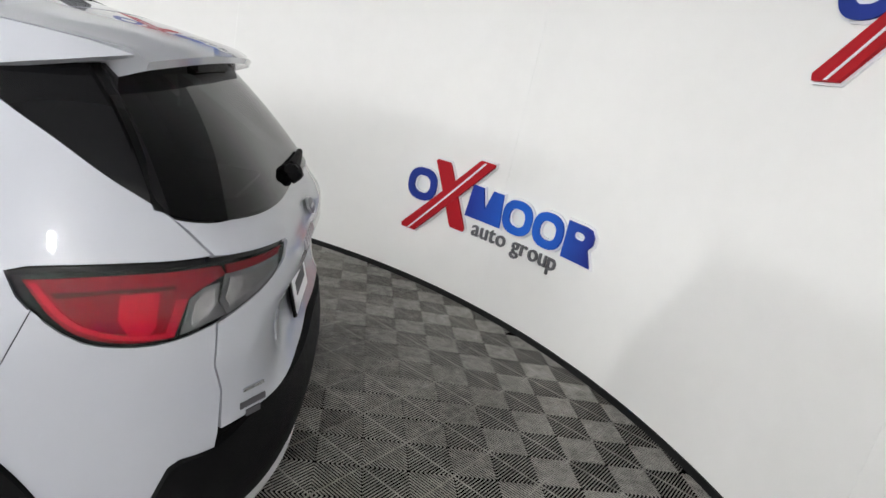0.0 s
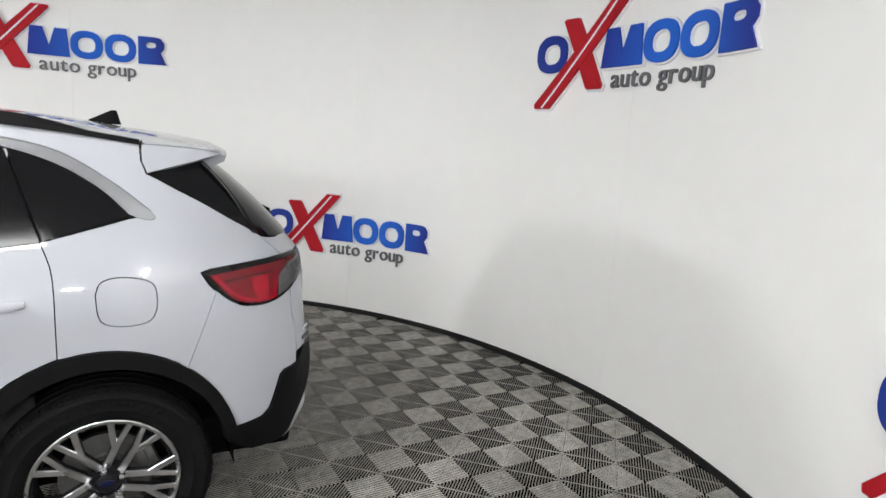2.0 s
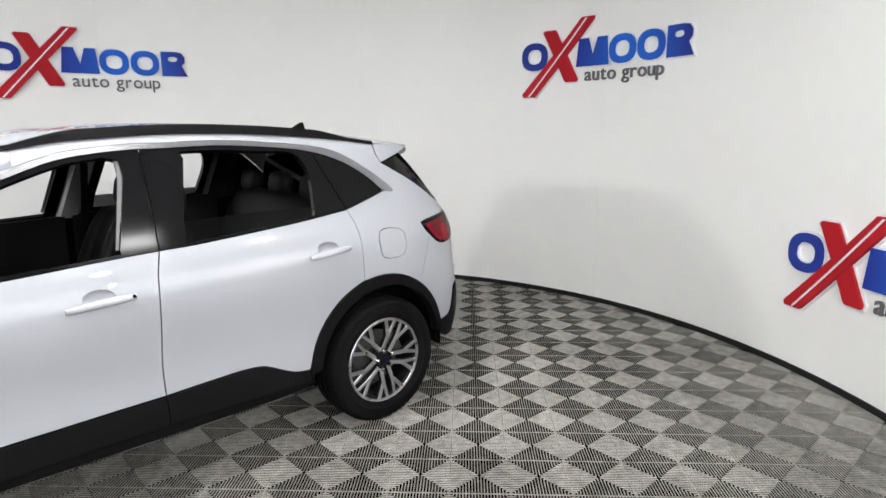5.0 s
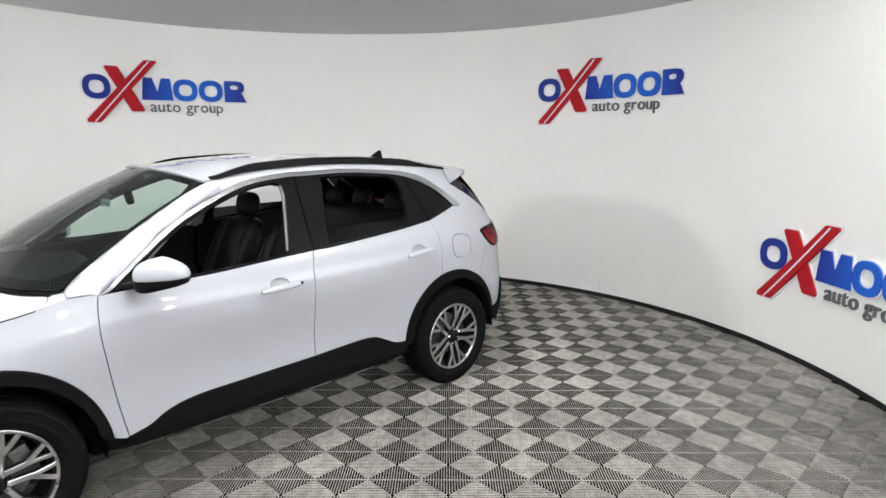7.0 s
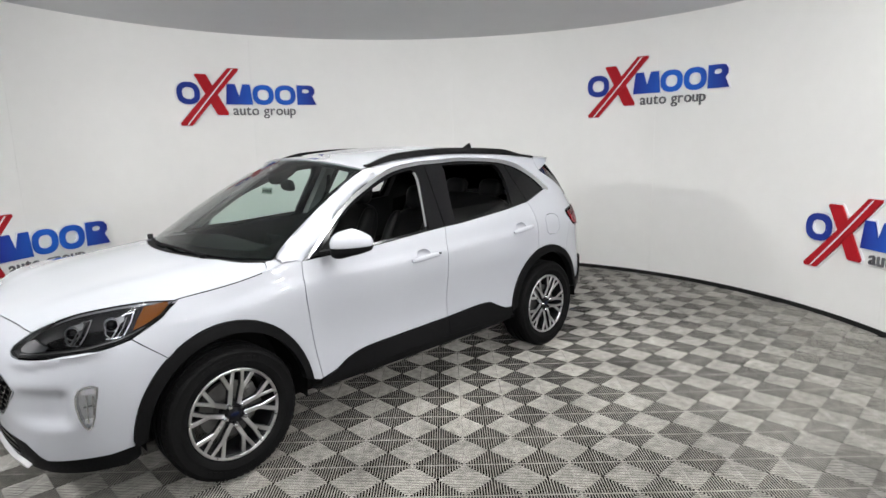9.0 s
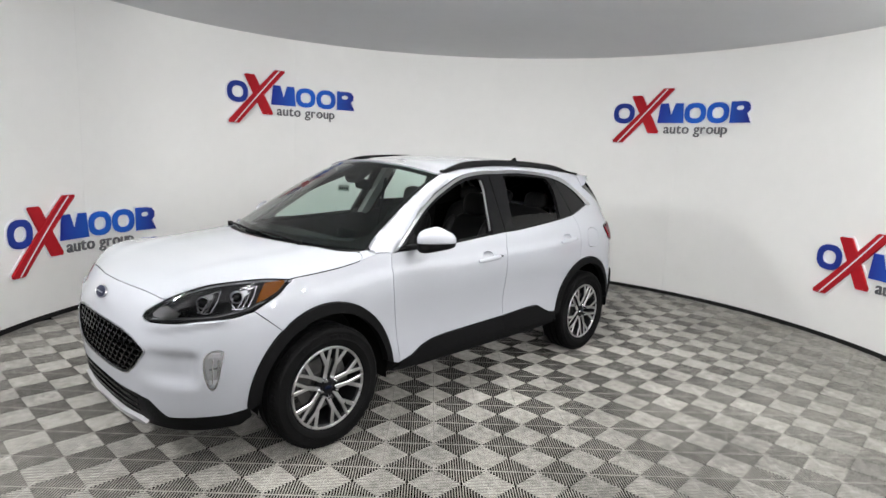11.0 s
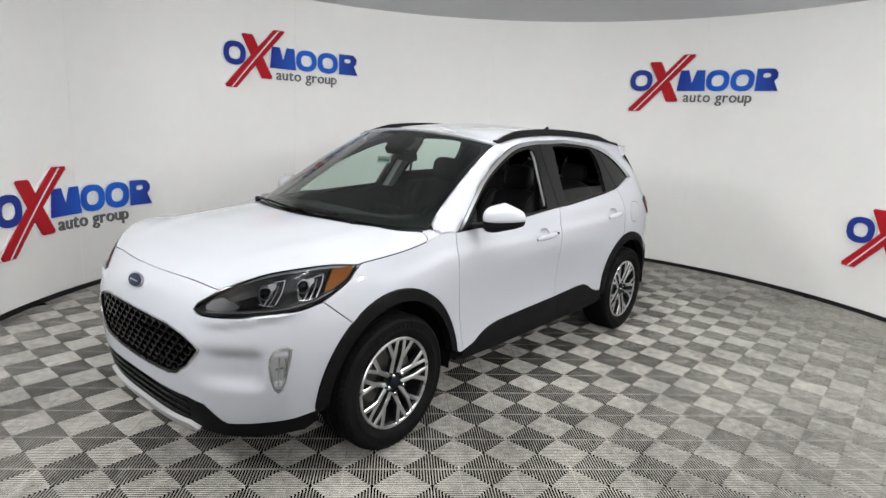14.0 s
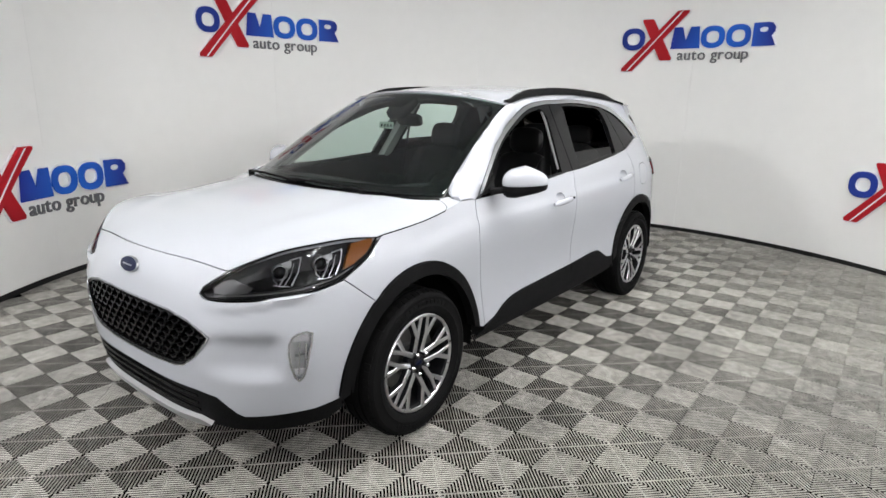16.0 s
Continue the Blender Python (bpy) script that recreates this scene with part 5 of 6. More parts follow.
bm, _ = patch(diff, lambda s, z: Vector(skin(s, z, -0.006)), (), 0.045, 0.0)
face_out(bm, (-1, 0, 0.5))
rim_in(bm, 0.03)
part("rear_skid_plate", bm, SILVER, car, "silver lower rear trim", sharp=50)

# tail lamps
TAIL = TAIL_TOP + TAIL_BOT[1:-1]
tails = panel("tail_lamp", TAIL, GLOSS, out=0.001, gap=0.002, rim=0.03, step=0.03, label="red and clear tail lamp in a black surround")


def tail_piece(name, outline, mat, out=0.004, label="", grow=0.0):
    outline = shrink(outline, -grow) if grow else outline
    for k, ob in enumerate(panel(name, outline, mat, out=out, gap=0, rim=0.01, step=0.025, label=label, fine=0.02)):
        ob.parent = tails[k]


RED_LINE = curve([(4.640, 1.084), (4.80, 1.096), (4.92, 1.100), (5.05, 1.103), (5.062, 1.085)], 0.02) + curve([(5.062, 1.085), (5.000, 1.066), (4.960, 1.045), (4.945, 1.010), (4.928, 0.966)], 0.02) + curve([(4.925, 0.965), (4.847, 0.960), (4.760, 0.974), (4.700, 1.012), (4.640, 1.084)], 0.02)[:-1]
tail_piece("red_lens", RED_LINE, RED, 0.005, "glossy red lens")
tail_piece("red_reflector", [(4.815, 1.060), (4.895, 1.062), (4.888, 0.990), (4.872, 0.974), (4.838, 0.972), (4.812, 1.01)], BRIGHTRED, 0.0062, "bright red reflector")
tail_piece("dark_band", [(4.690, 1.062), (4.80, 1.070), (4.93, 1.074), (4.93, 1.066), (4.80, 1.063), (4.700, 1.052)], DEEPRED, 0.0064, "deep red band")
tail_piece("light_guide", curve([(4.650, 1.080), (4.705, 1.018), (4.765, 0.982), (4.847, 0.966), (4.925, 0.967)], 0.02) + [(4.942, 1.010), (4.955, 1.045), (4.930, 1.045), (4.918, 1.010), (4.908, 0.978)] + curve([(4.905, 0.977), (4.847, 0.976), (4.772, 0.990), (4.716, 1.024), (4.665, 1.080)], 0.02), BRIGHTRED, 0.0066, "bright red light guide")
tail_piece("red_lens_inner", [(5.068, 1.104), (5.20, 1.106), (5.335, 1.108), (5.30, 1.094), (5.20, 1.090), (5.068, 1.085)], RED, 0.005, "glossy red lens")
tail_piece("lens_frame", [(5.064, 1.082), (5.20, 1.087), (5.300, 1.090), (5.262, 1.058), (5.130, 1.020), (5.060, 0.998), (5.042, 1.03)], GUIDE, 0.0045, "grey translucent lens frame", 0.003)
tail_piece("clear_lens", [(5.074, 1.076), (5.20, 1.081), (5.272, 1.084), (5.240, 1.066), (5.125, 1.036), (5.066, 1.018), (5.055, 1.035)], WHITELENS, 0.0060, "clear reversing lens")
tail_piece("lens_frame", [(5.040, 1.066), (5.000, 1.060), (4.965, 1.04), (4.955, 1.005), (4.945, 0.972), (5.015, 0.992), (5.05, 1.0), (5.030, 1.03)], GUIDE, 0.0045, "grey translucent lens frame", 0.003)
tail_piece("clear_lens_small", [(5.026, 1.058), (5.000, 1.054), (4.974, 1.036), (4.966, 1.005), (4.968, 0.992), (5.005, 1.002), (5.022, 1.020)], WHITELENS, 0.0060, "clear lens")
tail_piece("outer_lens", shrink(dense(TAIL), 0.008), LENS, 0.0095, "clear outer lens")

# badge and plain letter bars on the tailgate, number plate with plain bars, sticker
oval_badge(SE, 1.115, 0.060, 0.024, tailgate, 0.02)
for k in range(6):
    bm = bmesh.new()
    s0 = SE - 0.28 + k * 0.045
    strut(bm, (s0, 1.055), (s0 + 0.030, 1.055), 0.026, 0.010, -0.002)
    bmesh.ops.recalc_face_normals(bm, faces=list(bm.faces))
    part("letter_bar", bm, FIN, tailgate, "grey metal plain bar")
bm = bmesh.new()
m_ = pose(-2.152, 0, 0.842, 0, 17, 0)
box(bm, m_, 0.012, 0.320, 0.160, 0.003, 1)
plate = part("number_plate", bm, GLOSS, car, "white number plate in a black holder")
bm = box(bmesh.new(), m_ @ pose(-0.0075, 0, 0), 0.003, 0.298, 0.138)
part("plate_face", bm, PLATEW, plate)
bm = box(bmesh.new(), m_ @ pose(-0.0098, 0, 0), 0.002, 0.20, 0.045)
part("plain_bar", bm, GREYBAR, plate)
for z, w in ((0.785, 0.075), (0.745, 0.09), (0.72, 0.05)):
    bm = bmesh.new()
    strut(bm, (5.16 - w / 2, z), (5.16 + w / 2, z), 0.008 if z > 0.78 else 0.016, 0.004, 0.0)
    bmesh.ops.recalc_face_normals(bm, faces=list(bm.faces))
    part("letter_bar", bm, CHROME if z > 0.78 else GREYBAR, tailgate)

# inner shell behind the joints, so that they are dark
body_low = [(0.02, 0.25), (0.6, 0.26), (1.08, 0.33)] + [(sx(x), z) for x, z in ellipse_arc(WF, ZC, 0.44, 0.46, 0, 180, 20)] + [(sx(0.87), 0.345), (sx(-0.87), 0.345)] + [(sx(x), z) for x, z in ellipse_arc(WR, ZC, 0.44, 0.46, 0, 180, 20)] + [(4.78, 0.38), (5.1, 0.35), (SE - 0.02, 0.35)]
body_up = [(SE - 0.02, 1.15), (5.2, 1.14), (5.0, 1.15), (sx(-1.85), 1.22), (sx(-1.50), 1.41)] + X([(-1.50, 1.26), (-1.22, 1.195), (-0.88, 1.155), (-0.24, 1.11), (0.29, 1.078), (0.86, 1.062)]) + [(1.92, 1.06), (1.60, 1.00), (1.351, 0.975), (1.05, 0.79), (0.75, 0.785), (0.56, 0.77), (0.60, 0.66), (0.52, 0.57), (0.36, 0.46), (0.02, 0.45)]
bm, _ = patch(body_low + body_up, lambda s, z: Vector(skin(s, z, -0.028 + (min(bumper_off(s, z), 0) * 1.3 if s < 1.2 else min(gate_off(s, z), 0) * 1.2 if s > 4.9 else 0))), (), 0.07, 0)
face_out(bm, (0, 0, 0.7))
twin = mirrored(bm)
for b in (bm, twin):
    part("inner_shell", b, DARK, car, "dark inner body shell")


# ---- wheels ----
def spoke_bar(bm, a, b, w0, w1, y0, y1, depth):
    """A bar of a wheel between two points of its face; the face is bright, the sides dark."""
    a, b = np.array(a), np.array(b)
    d = (b - a) / np.linalg.norm(b - a)
    n = np.array([-d[1], d[0]])
    tops, lows = [], []
    for p, w, y in ((a, w0, y0), (b, w1, y1)):
        for sgn in (1, -1):
            q = p + n * w / 2 * sgn
            f = p + n * (w / 2 + 0.003) * sgn
            tops.append(bm.verts.new((q[0], y, q[1])))
            lows.append((bm.verts.new((f[0], y - 0.005, f[1])), bm.verts.new((f[0], y - depth, f[1]))))
    f = bm.faces.new((tops[0], tops[1], tops[3], tops[2]))
    f.material_index = 0
    for i, j in ((0, 2), (3, 1), (1, 0), (2, 3)):
        f = bm.faces.new((tops[i], tops[j], lows[j][0], lows[i][0]))
        f.material_index = 0
        f = bm.faces.new((lows[i][0], lows[j][0], lows[j][1], lows[i][1]))
        f.material_index = 1


def wheel(m, turn):
    """A five double-spoke alloy wheel with its tyre and brake; its face looks along local +y."""
    ob = new("wheel")
    ob.parent = car
    ob.matrix_basis = m
    tagged(ob, "machined alloy wheel with split double spokes")
    ax = pose(0, 0, 0, -90, 0, 0)
    R = 0.355
    prof = [(0.238, -0.200), (0.262, -0.222), (0.305, -0.226), (0.338, -0.214), (0.350, -0.196), (0.3535, -0.180)]
    for k, (c, w) in enumerate(((-0.165, 0.008), (-0.112, 0.010), (-0.060, 0.008))):
        prof += [(0.3545, c - w), (0.346, c - w + 0.001), (0.346, c + w - 0.001), (0.3545, c + w)]
    prof += [(0.3535, -0.038), (0.350, -0.022), (0.341, -0.006), (0.332, 0.001), (0.326, 0.0035), (0.322, 0.002), (0.300, 0.0055), (0.285, 0.005), (0.283, 0.0065), (0.279, 0.005), (0.262, 0.001), (0.250, -0.006), (0.240, -0.016)]
    bm = lathe(bmesh.new(), prof, ax, 96)
    # shoulder blocks
    for k in range(64):
        a = 2 * math.pi * k / 64
        mm = Matrix.Rotation(a, 4, "Y") @ pose(0, -0.024, 0.3455, -22, 0, 0)
        box(bm, mm, 0.022, 0.026, 0.014)
        box(bm, Matrix.Rotation(a, 4, "Y") @ pose(0, -0.008, 0.3365, -60, 0, 0), 0.012, 0.016, 0.004)
    for k in (*range(-6, 7), *range(26, 39)):
        box(bm, Matrix.Rotation(2 * math.pi * k / 64, 4, "Y") @ pose(0, 0.0055, 0.303), 0.015, 0.004, 0.018)
    for v in bm.verts:
        wz = (m @ v.co).z
        if wz < 0.0005:
            v.co.z += 0.0005 - wz
    bmesh.ops.recalc_face_normals(bm, faces=list(bm.faces))
    part("tyre", bm, RUBBER, ob, "black road tyre", sharp=40)
    rim_prof = [(0.235, -0.20), (0.222, -0.19), (0.212, -0.12), (0.208, -0.06), (0.216, -0.022), (0.2255, -0.014)]
    bm = lathe(bmesh.new(), rim_prof, ax, 72, 1)
    lathe(bm, [(0.2255, -0.014), (0.228, -0.008), (0.238, -0.006), (0.2415, -0.009), (0.241, -0.018)], ax, 72, 0)
    for i in range(5):
        c = radians(turn + 72 * i)
        dx, dz = -math.cos(c), math.sin(c)
        px, pz = -dz, dx

        def at(r, off):
            return (dx * r + px * off, dz * r + pz * off)

        for sgn in (1, -1):
            spoke_bar(bm, at(0.050, 0.025 * sgn), at(0.142, 0.031 * sgn), 0.020, 0.019, -0.026, -0.013, 0.030)
            spoke_bar(bm, at(0.132, 0.031 * sgn), at(0.229, 0.024 * sgn), 0.015, 0.014, -0.0132, -0.0085, 0.030)
            spoke_bar(bm, at(0.134, 0.034 * sgn), at(0.214, 0.086 * sgn), 0.016, 0.018, -0.0135, -0.0090, 0.030)
    lathe(bm, [(0.0005, -0.028), (0.040, -0.028), (0.044, -0.034), (0.058, -0.035), (0.063, -0.032), (0.067, -0.038), (0.070, -0.06)], ax, 40, 1)
    bmesh.ops.recalc_face_normals(bm, faces=list(bm.faces))
    part("rim", bm, [ALLOY, POCKET], ob, "machined alloy rim with dark pockets", sharp=25)
    bm = lathe(bmesh.new(), [(0.033, -0.028), (0.033, -0.021), (0.030, -0.019), (0.0005, -0.018)], ax, 32)
    cap = part("hub_cap", bm, POCKET, ob, "round hub cap with a blue oval")
    bm = bmesh.new()
    rows = [[bm.verts.new((f * 0.024 * math.cos(2 * math.pi * k / 32), y, f * 0.0115 * math.sin(2 * math.pi * k / 32))) for k in range(32)] for f, y in ((1, -0.0185), (1, -0.0165), (0.9, -0.016), (0.02, -0.0155))]
    for a, b in zip(rows, rows[1:]):
        for k in range(32):
            bm.faces.new((a[k], a[(k + 1) % 32], b[(k + 1) % 32], b[k]))
    bmesh.ops.recalc_face_normals(bm, faces=list(bm.faces))
    part("oval", bm, BLUE, cap, "blue enamel oval")
    for i in range(5):
        c = radians(turn + 36 + 72 * i)
        x, z = -math.cos(c) * 0.054, math.sin(c) * 0.054
        bm = cylinder(bmesh.new(), pose(x, -0.016, z, -90, 0, 0), 0.0125, 0.026, 6)
        lathe(bm, [(0.0115, 0.0), (0.009, 0.006), (0.0005, 0.008)], pose(x, -0.003, z, -90, 0, 0), 12)
        part("wheel_nut", bm, CHROME, ob)
    bm = lathe(bmesh.new(), [(0.0005, -0.085), (0.075, -0.085), (0.08, -0.10), (0.152, -0.10), (0.152, -0.125), (0.08, -0.125)], ax, 48)
    part("brake_disc", bm, STEEL, ob, "steel brake disc")
    bm = box(bmesh.new(), pose(-0.125, -0.105, 0.045, 0, 20, 0), 0.075, 0.06, 0.14, 0.012)
    box(bm, pose(-0.115, -0.075, 0.05, 0, 20, 0), 0.03, 0.012, 0.08, 0.004)
    part("brake_caliper", bm, STEEL, ob, "grey brake caliper")
    bm = box(bmesh.new(), Matrix.Rotation(radians(-38), 4, "Y") @ pose(0, -0.03, -0.2185, 0, 0, 0), 0.03, 0.016, 0.004)
    part("sticker", bm, YELLOW, ob, "small yellow sticker")
    return ob


wheel(pose(WF, 0.915, 0.3545), 82)
wheel(pose(WR, 0.915, 0.3545), 64)
wheel(pose(WF, -0.915, 0.3545, 0, 0, 180), 30)
wheel(pose(WR, -0.915, 0.3545, 0, 0, 180), 10)

# wheel housings and underbody
for cx in (WF, WR):
    for sgn in (1, -1):
        bm = bmesh.new()
        rows = []
        for k in range(25):
            a = radians(-4 + (190 if cx > 0 else 186) * k / 24)
            rows.append([bm.verts.new((cx + r * math.cos(a), y * sgn, ZC + r * 1.04 * math.sin(a))) for r, y in ((0.432, 0.895), (0.432, 0.60), (0.08, 0.58))])
        for p, q in zip(rows, rows[1:]):
            for j in range(2):
                bm.faces.new((p[j], p[j + 1], q[j + 1], q[j]))
        bmesh.ops.recalc_face_normals(bm, faces=list(bm.faces))
        part("wheel_housing", bm, DARK, car, "black wheel housing")
for sgn in (1, -1):
    bm = box(bmesh.new(), pose(WR + 0.05, 0.77 * sgn, 0.765, 0, 12, 0), 0.050, 0.05, 0.028, 0.005)
    box(bm, pose(WR - 0.06, 0.77 * sgn, 0.760, 0, -8, 0), 0.030, 0.04, 0.022, 0.005)
    part("suspension_bracket", bm, SILVER, car, "grey metal suspension bracket over the rear wheel")
bm = box(bmesh.new(), pose(0.0, 0, 0.325), 1.9, 1.42, 0.17, 0.03)
box(bm, pose(1.45, 0, 0.33), 1.2, 1.12, 0.28, 0.03)
box(bm, pose(-1.5, 0, 0.34), 1.2, 1.12, 0.28, 0.03)
part("underbody", bm, DARK, car, "dark underbody")

# ---- door handles ----
def handle(x0, z0, x1, z1, doors, lock):
    for k, sgn in ((0, 1), (1, -1)):
        bm = bmesh.new()
        rows = []
        for j in range(15):
            t = j / 14
            x, z = x0 + (x1 - x0) * t, z0 + (z1 - z0) * t + 0.006 * math.sin(math.pi * t)
            out = 0.006 + 0.034 * math.sin(math.pi * min(max(t, 0.02), 0.98)) ** 0.45
            hz = 0.016 * (1 - 0.35 * abs(2 * t - 1) ** 3)
            row = []
            for a in range(10):
                c, s = math.cos(2 * math.pi * a / 10), math.sin(2 * math.pi * a / 10)
                p = skin(sx(x), z + hz * s, out + 0.008 * c)
                row.append(bm.verts.new((p[0], p[1] * sgn, p[2])))
            rows.append(row)
        for p, q in zip(rows, rows[1:]):
            for a in range(10):
                bm.faces.new((p[a], p[(a + 1) % 10], q[(a + 1) % 10], q[a]))
        bm.faces.new(rows[0])
        bm.faces.new(rows[-1])
        bmesh.ops.recalc_face_normals(bm, faces=list(bm.faces))
        h = part("door_handle", bm, PAINT, doors[k], "white pull handle", sharp=60)
        cup = cup_line(x0, z0, x1, z1, 0.004)
        cs, cz = sx((x0 + x1) / 2 + 0.005), (z0 + z1) / 2 + 0.017

        def dish(s, z):
            r = min(math.hypot((s - cs) / 0.060, (z - cz) / 0.035), 1)
            p = skin(s, z, -0.004 - 0.022 * (1 - r**2.4))
            return Vector((p[0], p[1] * sgn, p[2]))

        bm, _ = patch(cup, dish, (), 0.012, 0, fine=0.01)
        face_out(bm, (0, 0, 0.7))
        part("handle_cup", bm, PAINT, doors[k], "shallow recess behind the handle", sharp=60)
        if lock:
            p, q = Vector(skin(sx(x1 + 0.012), z1 + 0.004, 0.022)), Vector(skin(sx(x1 + 0.012), z1 + 0.004, 0.05))
            p.y, q.y = p.y * sgn, q.y * sgn
            part("lock", cylinder(bmesh.new(), look(p, q), 0.007, 0.03, 14), PLASTIC, h, "round black lock")


handle(*HANDLES[0], fd, True)
handle(*HANDLES[1], rd, False)


# ---- outside mirrors ----
def outside_mirror(sgn):
    mid, fwd = Vector((0.655, 1.015, 1.160)) if sgn > 0 else Vector((0.665, 0.985, 1.140)), Vector((0.77, -0.60, 0)).normalized()
    side = Vector((0.60, 0.77, 0)).normalized()

    def pt(u, h, grow):
        """A point of the shell: u round it, h its height; it is highest towards the car."""
        cu, su = math.cos(u), math.sin(u)
        f = lambda c: math.copysign(abs(c) ** 0.75, c)
        a, b = f(cu), f(su)
        top = 0.084 * (1 - 0.12 * max(0, a) - 0.24 * max(0, -a) ** 1.8)
        z = h * top if h > 0 else h * 0.036 * (1 + 0.3 * a)
        p = mid + fwd * (0.122 * grow * a) + side * (b * grow * (0.080 if b > 0 else 0.045)) + Vector((0, 0, z))
        return Vector((p.x, p.y * sgn, p.z))

    def shell(levels, mat, name, parent, label):
        bm = bmesh.new()
        rows = [[bm.verts.new(pt(2 * math.pi * k / 44, h, g)) for k in range(44)] for h, g in levels]
        for p, q in zip(rows, rows[1:]):
            for k in range(44):
                bm.faces.new((p[k], p[(k + 1) % 44], q[(k + 1) % 44], q[k]))
        bm.faces.new(rows[0])
        bm.faces.new(rows[-1][::-1])
        bmesh.ops.recalc_face_normals(bm, faces=list(bm.faces))
        return part(name, bm, mat, parent, label, sharp=55)

    dome = [(math.sin(t), math.cos(t) ** 0.72 + 0.001) for t in np.linspace(0.0, math.pi / 2 - 0.01, 12)]
    cap = shell([(-0.40, 0.975), (-0.36, 0.99), (-0.1, 1.0)] + dome, PAINT, "side_mirror", car, "white side mirror on a black foot")
    shell([(-1.75, 0.60), (-1.68, 0.80), (-1.45, 0.93), (-1.0, 0.985), (-0.42, 0.985)], PLASTIC, "mirror_base", cap, "black lower mirror shell")
    bm = bmesh.new()
    for k in range(8):
        t = k / 7
        p = Vector((0.755, 0.885, 1.108)).lerp(Vector((0.690, 0.985, 1.122)), t)
        box(bm, pose(p.x, p.y * sgn, p.z, 0, 0, 30 * sgn), 0.085 - 0.01 * t, 0.03, 0.026, 0.008, 2)
    part("mirror_arm", bm, PLASTIC, cap, "black mirror arm")
    sail = X([(0.855, 1.086), (0.70, 1.100), (0.655, 1.185), (0.760, 1.118)])
    bm, _ = patch(sail, on_skin(0.001), (), 0.03, 0)
    face_out(bm, (0, 0, 0.7))
    rim_in(bm, 0.02)
    if sgn < 0:
        for v in bm.verts:
            v.co.y = -v.co.y
        bmesh.ops.reverse_faces(bm, faces=list(bm.faces))
    part("mirror_sail", bm, PLASTIC, cap, "black corner piece")
    p = mid - fwd * 0.0 - side * 0.043
    bm = bmesh.new()
    rows = [[bm.verts.new((mid.x + (fwd * (0.095 * math.cos(a)) - side * 0.0425).x, (mid.y + (fwd * (0.095 * math.cos(a)) - side * 0.0425).y) * sgn, mid.z + 0.048 * math.sin(a))) for a in (2 * math.pi * k / 28 for k in range(28))]]
    bm.faces.new(rows[0])
    part("mirror_glass", bm, MIRROR, cap, "mirror glass")


outside_mirror(1), outside_mirror(-1)


# ---- inside the car ----
def rounded(bm, m, sx_, sy_, sz_, p=4.0, n=14, w=24):
    """A soft block: a rounded box with no hard edges."""
    rows = []
    for j in range(n + 1):
        v = -math.pi / 2 + math.pi * j / n
        row = []
        for k in range(w):
            u = 2 * math.pi * k / w
            f = lambda c: math.copysign(abs(c) ** (2 / p), c)
            row.append(bm.verts.new(m @ Vector((sx_ / 2 * f(math.cos(u)) * f(math.cos(v)), sy_ / 2 * f(math.sin(u)) * f(math.cos(v)), sz_ / 2 * f(math.sin(v))))))
        rows.append(row)
    for a, b in zip(rows, rows[1:]):
        for k in range(w):
            bm.faces.new((a[k], a[(k + 1) % w], b[(k + 1) % w], b[k]))
    bmesh.ops.remove_doubles(bm, verts=list(bm.verts), dist=1e-5)
    return bm


def seat(y):
    s = part("front_seat", rounded(bmesh.new(), pose(-0.02, y, 0.62, 0, -6, 0), 0.54, 0.50, 0.20), CLOTH, car, "black leather front seat")
    part("backrest", rounded(bmesh.new(), pose(-0.345, y, 0.91, 0, -22, 0), 0.17, 0.48, 0.62, 3.4), CLOTH, s)
    for k in (1, -1):
        part("side_bolster", rounded(bmesh.new(), pose(-0.305, y + 0.20 * k, 0.92, 0, -22, 8 * k), 0.16, 0.10, 0.56, 2.6), CLOTH, s)
    hr = part("headrest", rounded(bmesh.new(), pose(-0.455, y, 1.285, 0, -10, 0), 0.11, 0.255, 0.19, 3.0), CLOTH, s)
    for k in (1, -1):
        part("headrest_post", cylinder(bmesh.new(), pose(-0.445, y + 0.06 * k, 1.195, 0, -14, 0), 0.007, 0.10, 10), STEEL, hr)


seat(0.37), seat(-0.37)
bench = part("rear_seat", rounded(bmesh.new(), pose(-0.86, 0, 0.66, 0, -5, 0), 0.50, 1.28, 0.20), CLOTH, car, "black rear bench seat")
part("backrest", rounded(bmesh.new(), pose(-1.15, 0, 0.97, 0, -22, 0), 0.16, 1.28, 0.60, 4), CLOTH, bench)
for y in (0.40, 0.0, -0.40):
    part("headrest", rounded(bmesh.new(), pose(-1.245, y, 1.300, 0, -12, 0), 0.09, 0.24, 0.15, 3.0), CLOTH, bench)
# dashboard
bm = bmesh.new()
rows = []
for y in np.linspace(-0.72, 0.72, 25):
    a = abs(y) / 0.72
    x0 = cowl_x(y) - 0.015
    hood_ = 0.045 * math.exp(-(((y - 0.37) / 0.20) ** 2))
    rows.append([bm.verts.new(p) for p in ((x0, y, 1.075), (x0 - 0.20, y, 1.070), (0.80 - 0.05 * a, y, 1.055 + hood_ * 0.5), (0.66 - 0.04 * a, y, 1.040 + hood_), (0.60, y, 1.005 + hood_ * 0.5), (0.58, y, 0.90), (0.63, y, 0.76), (0.72, y, 0.60))])
for p, q in zip(rows, rows[1:]):
    for j in range(7):
        bm.faces.new((p[j], p[j + 1], q[j + 1], q[j]))
face_out(bm, (1.1, 0, 0.7))
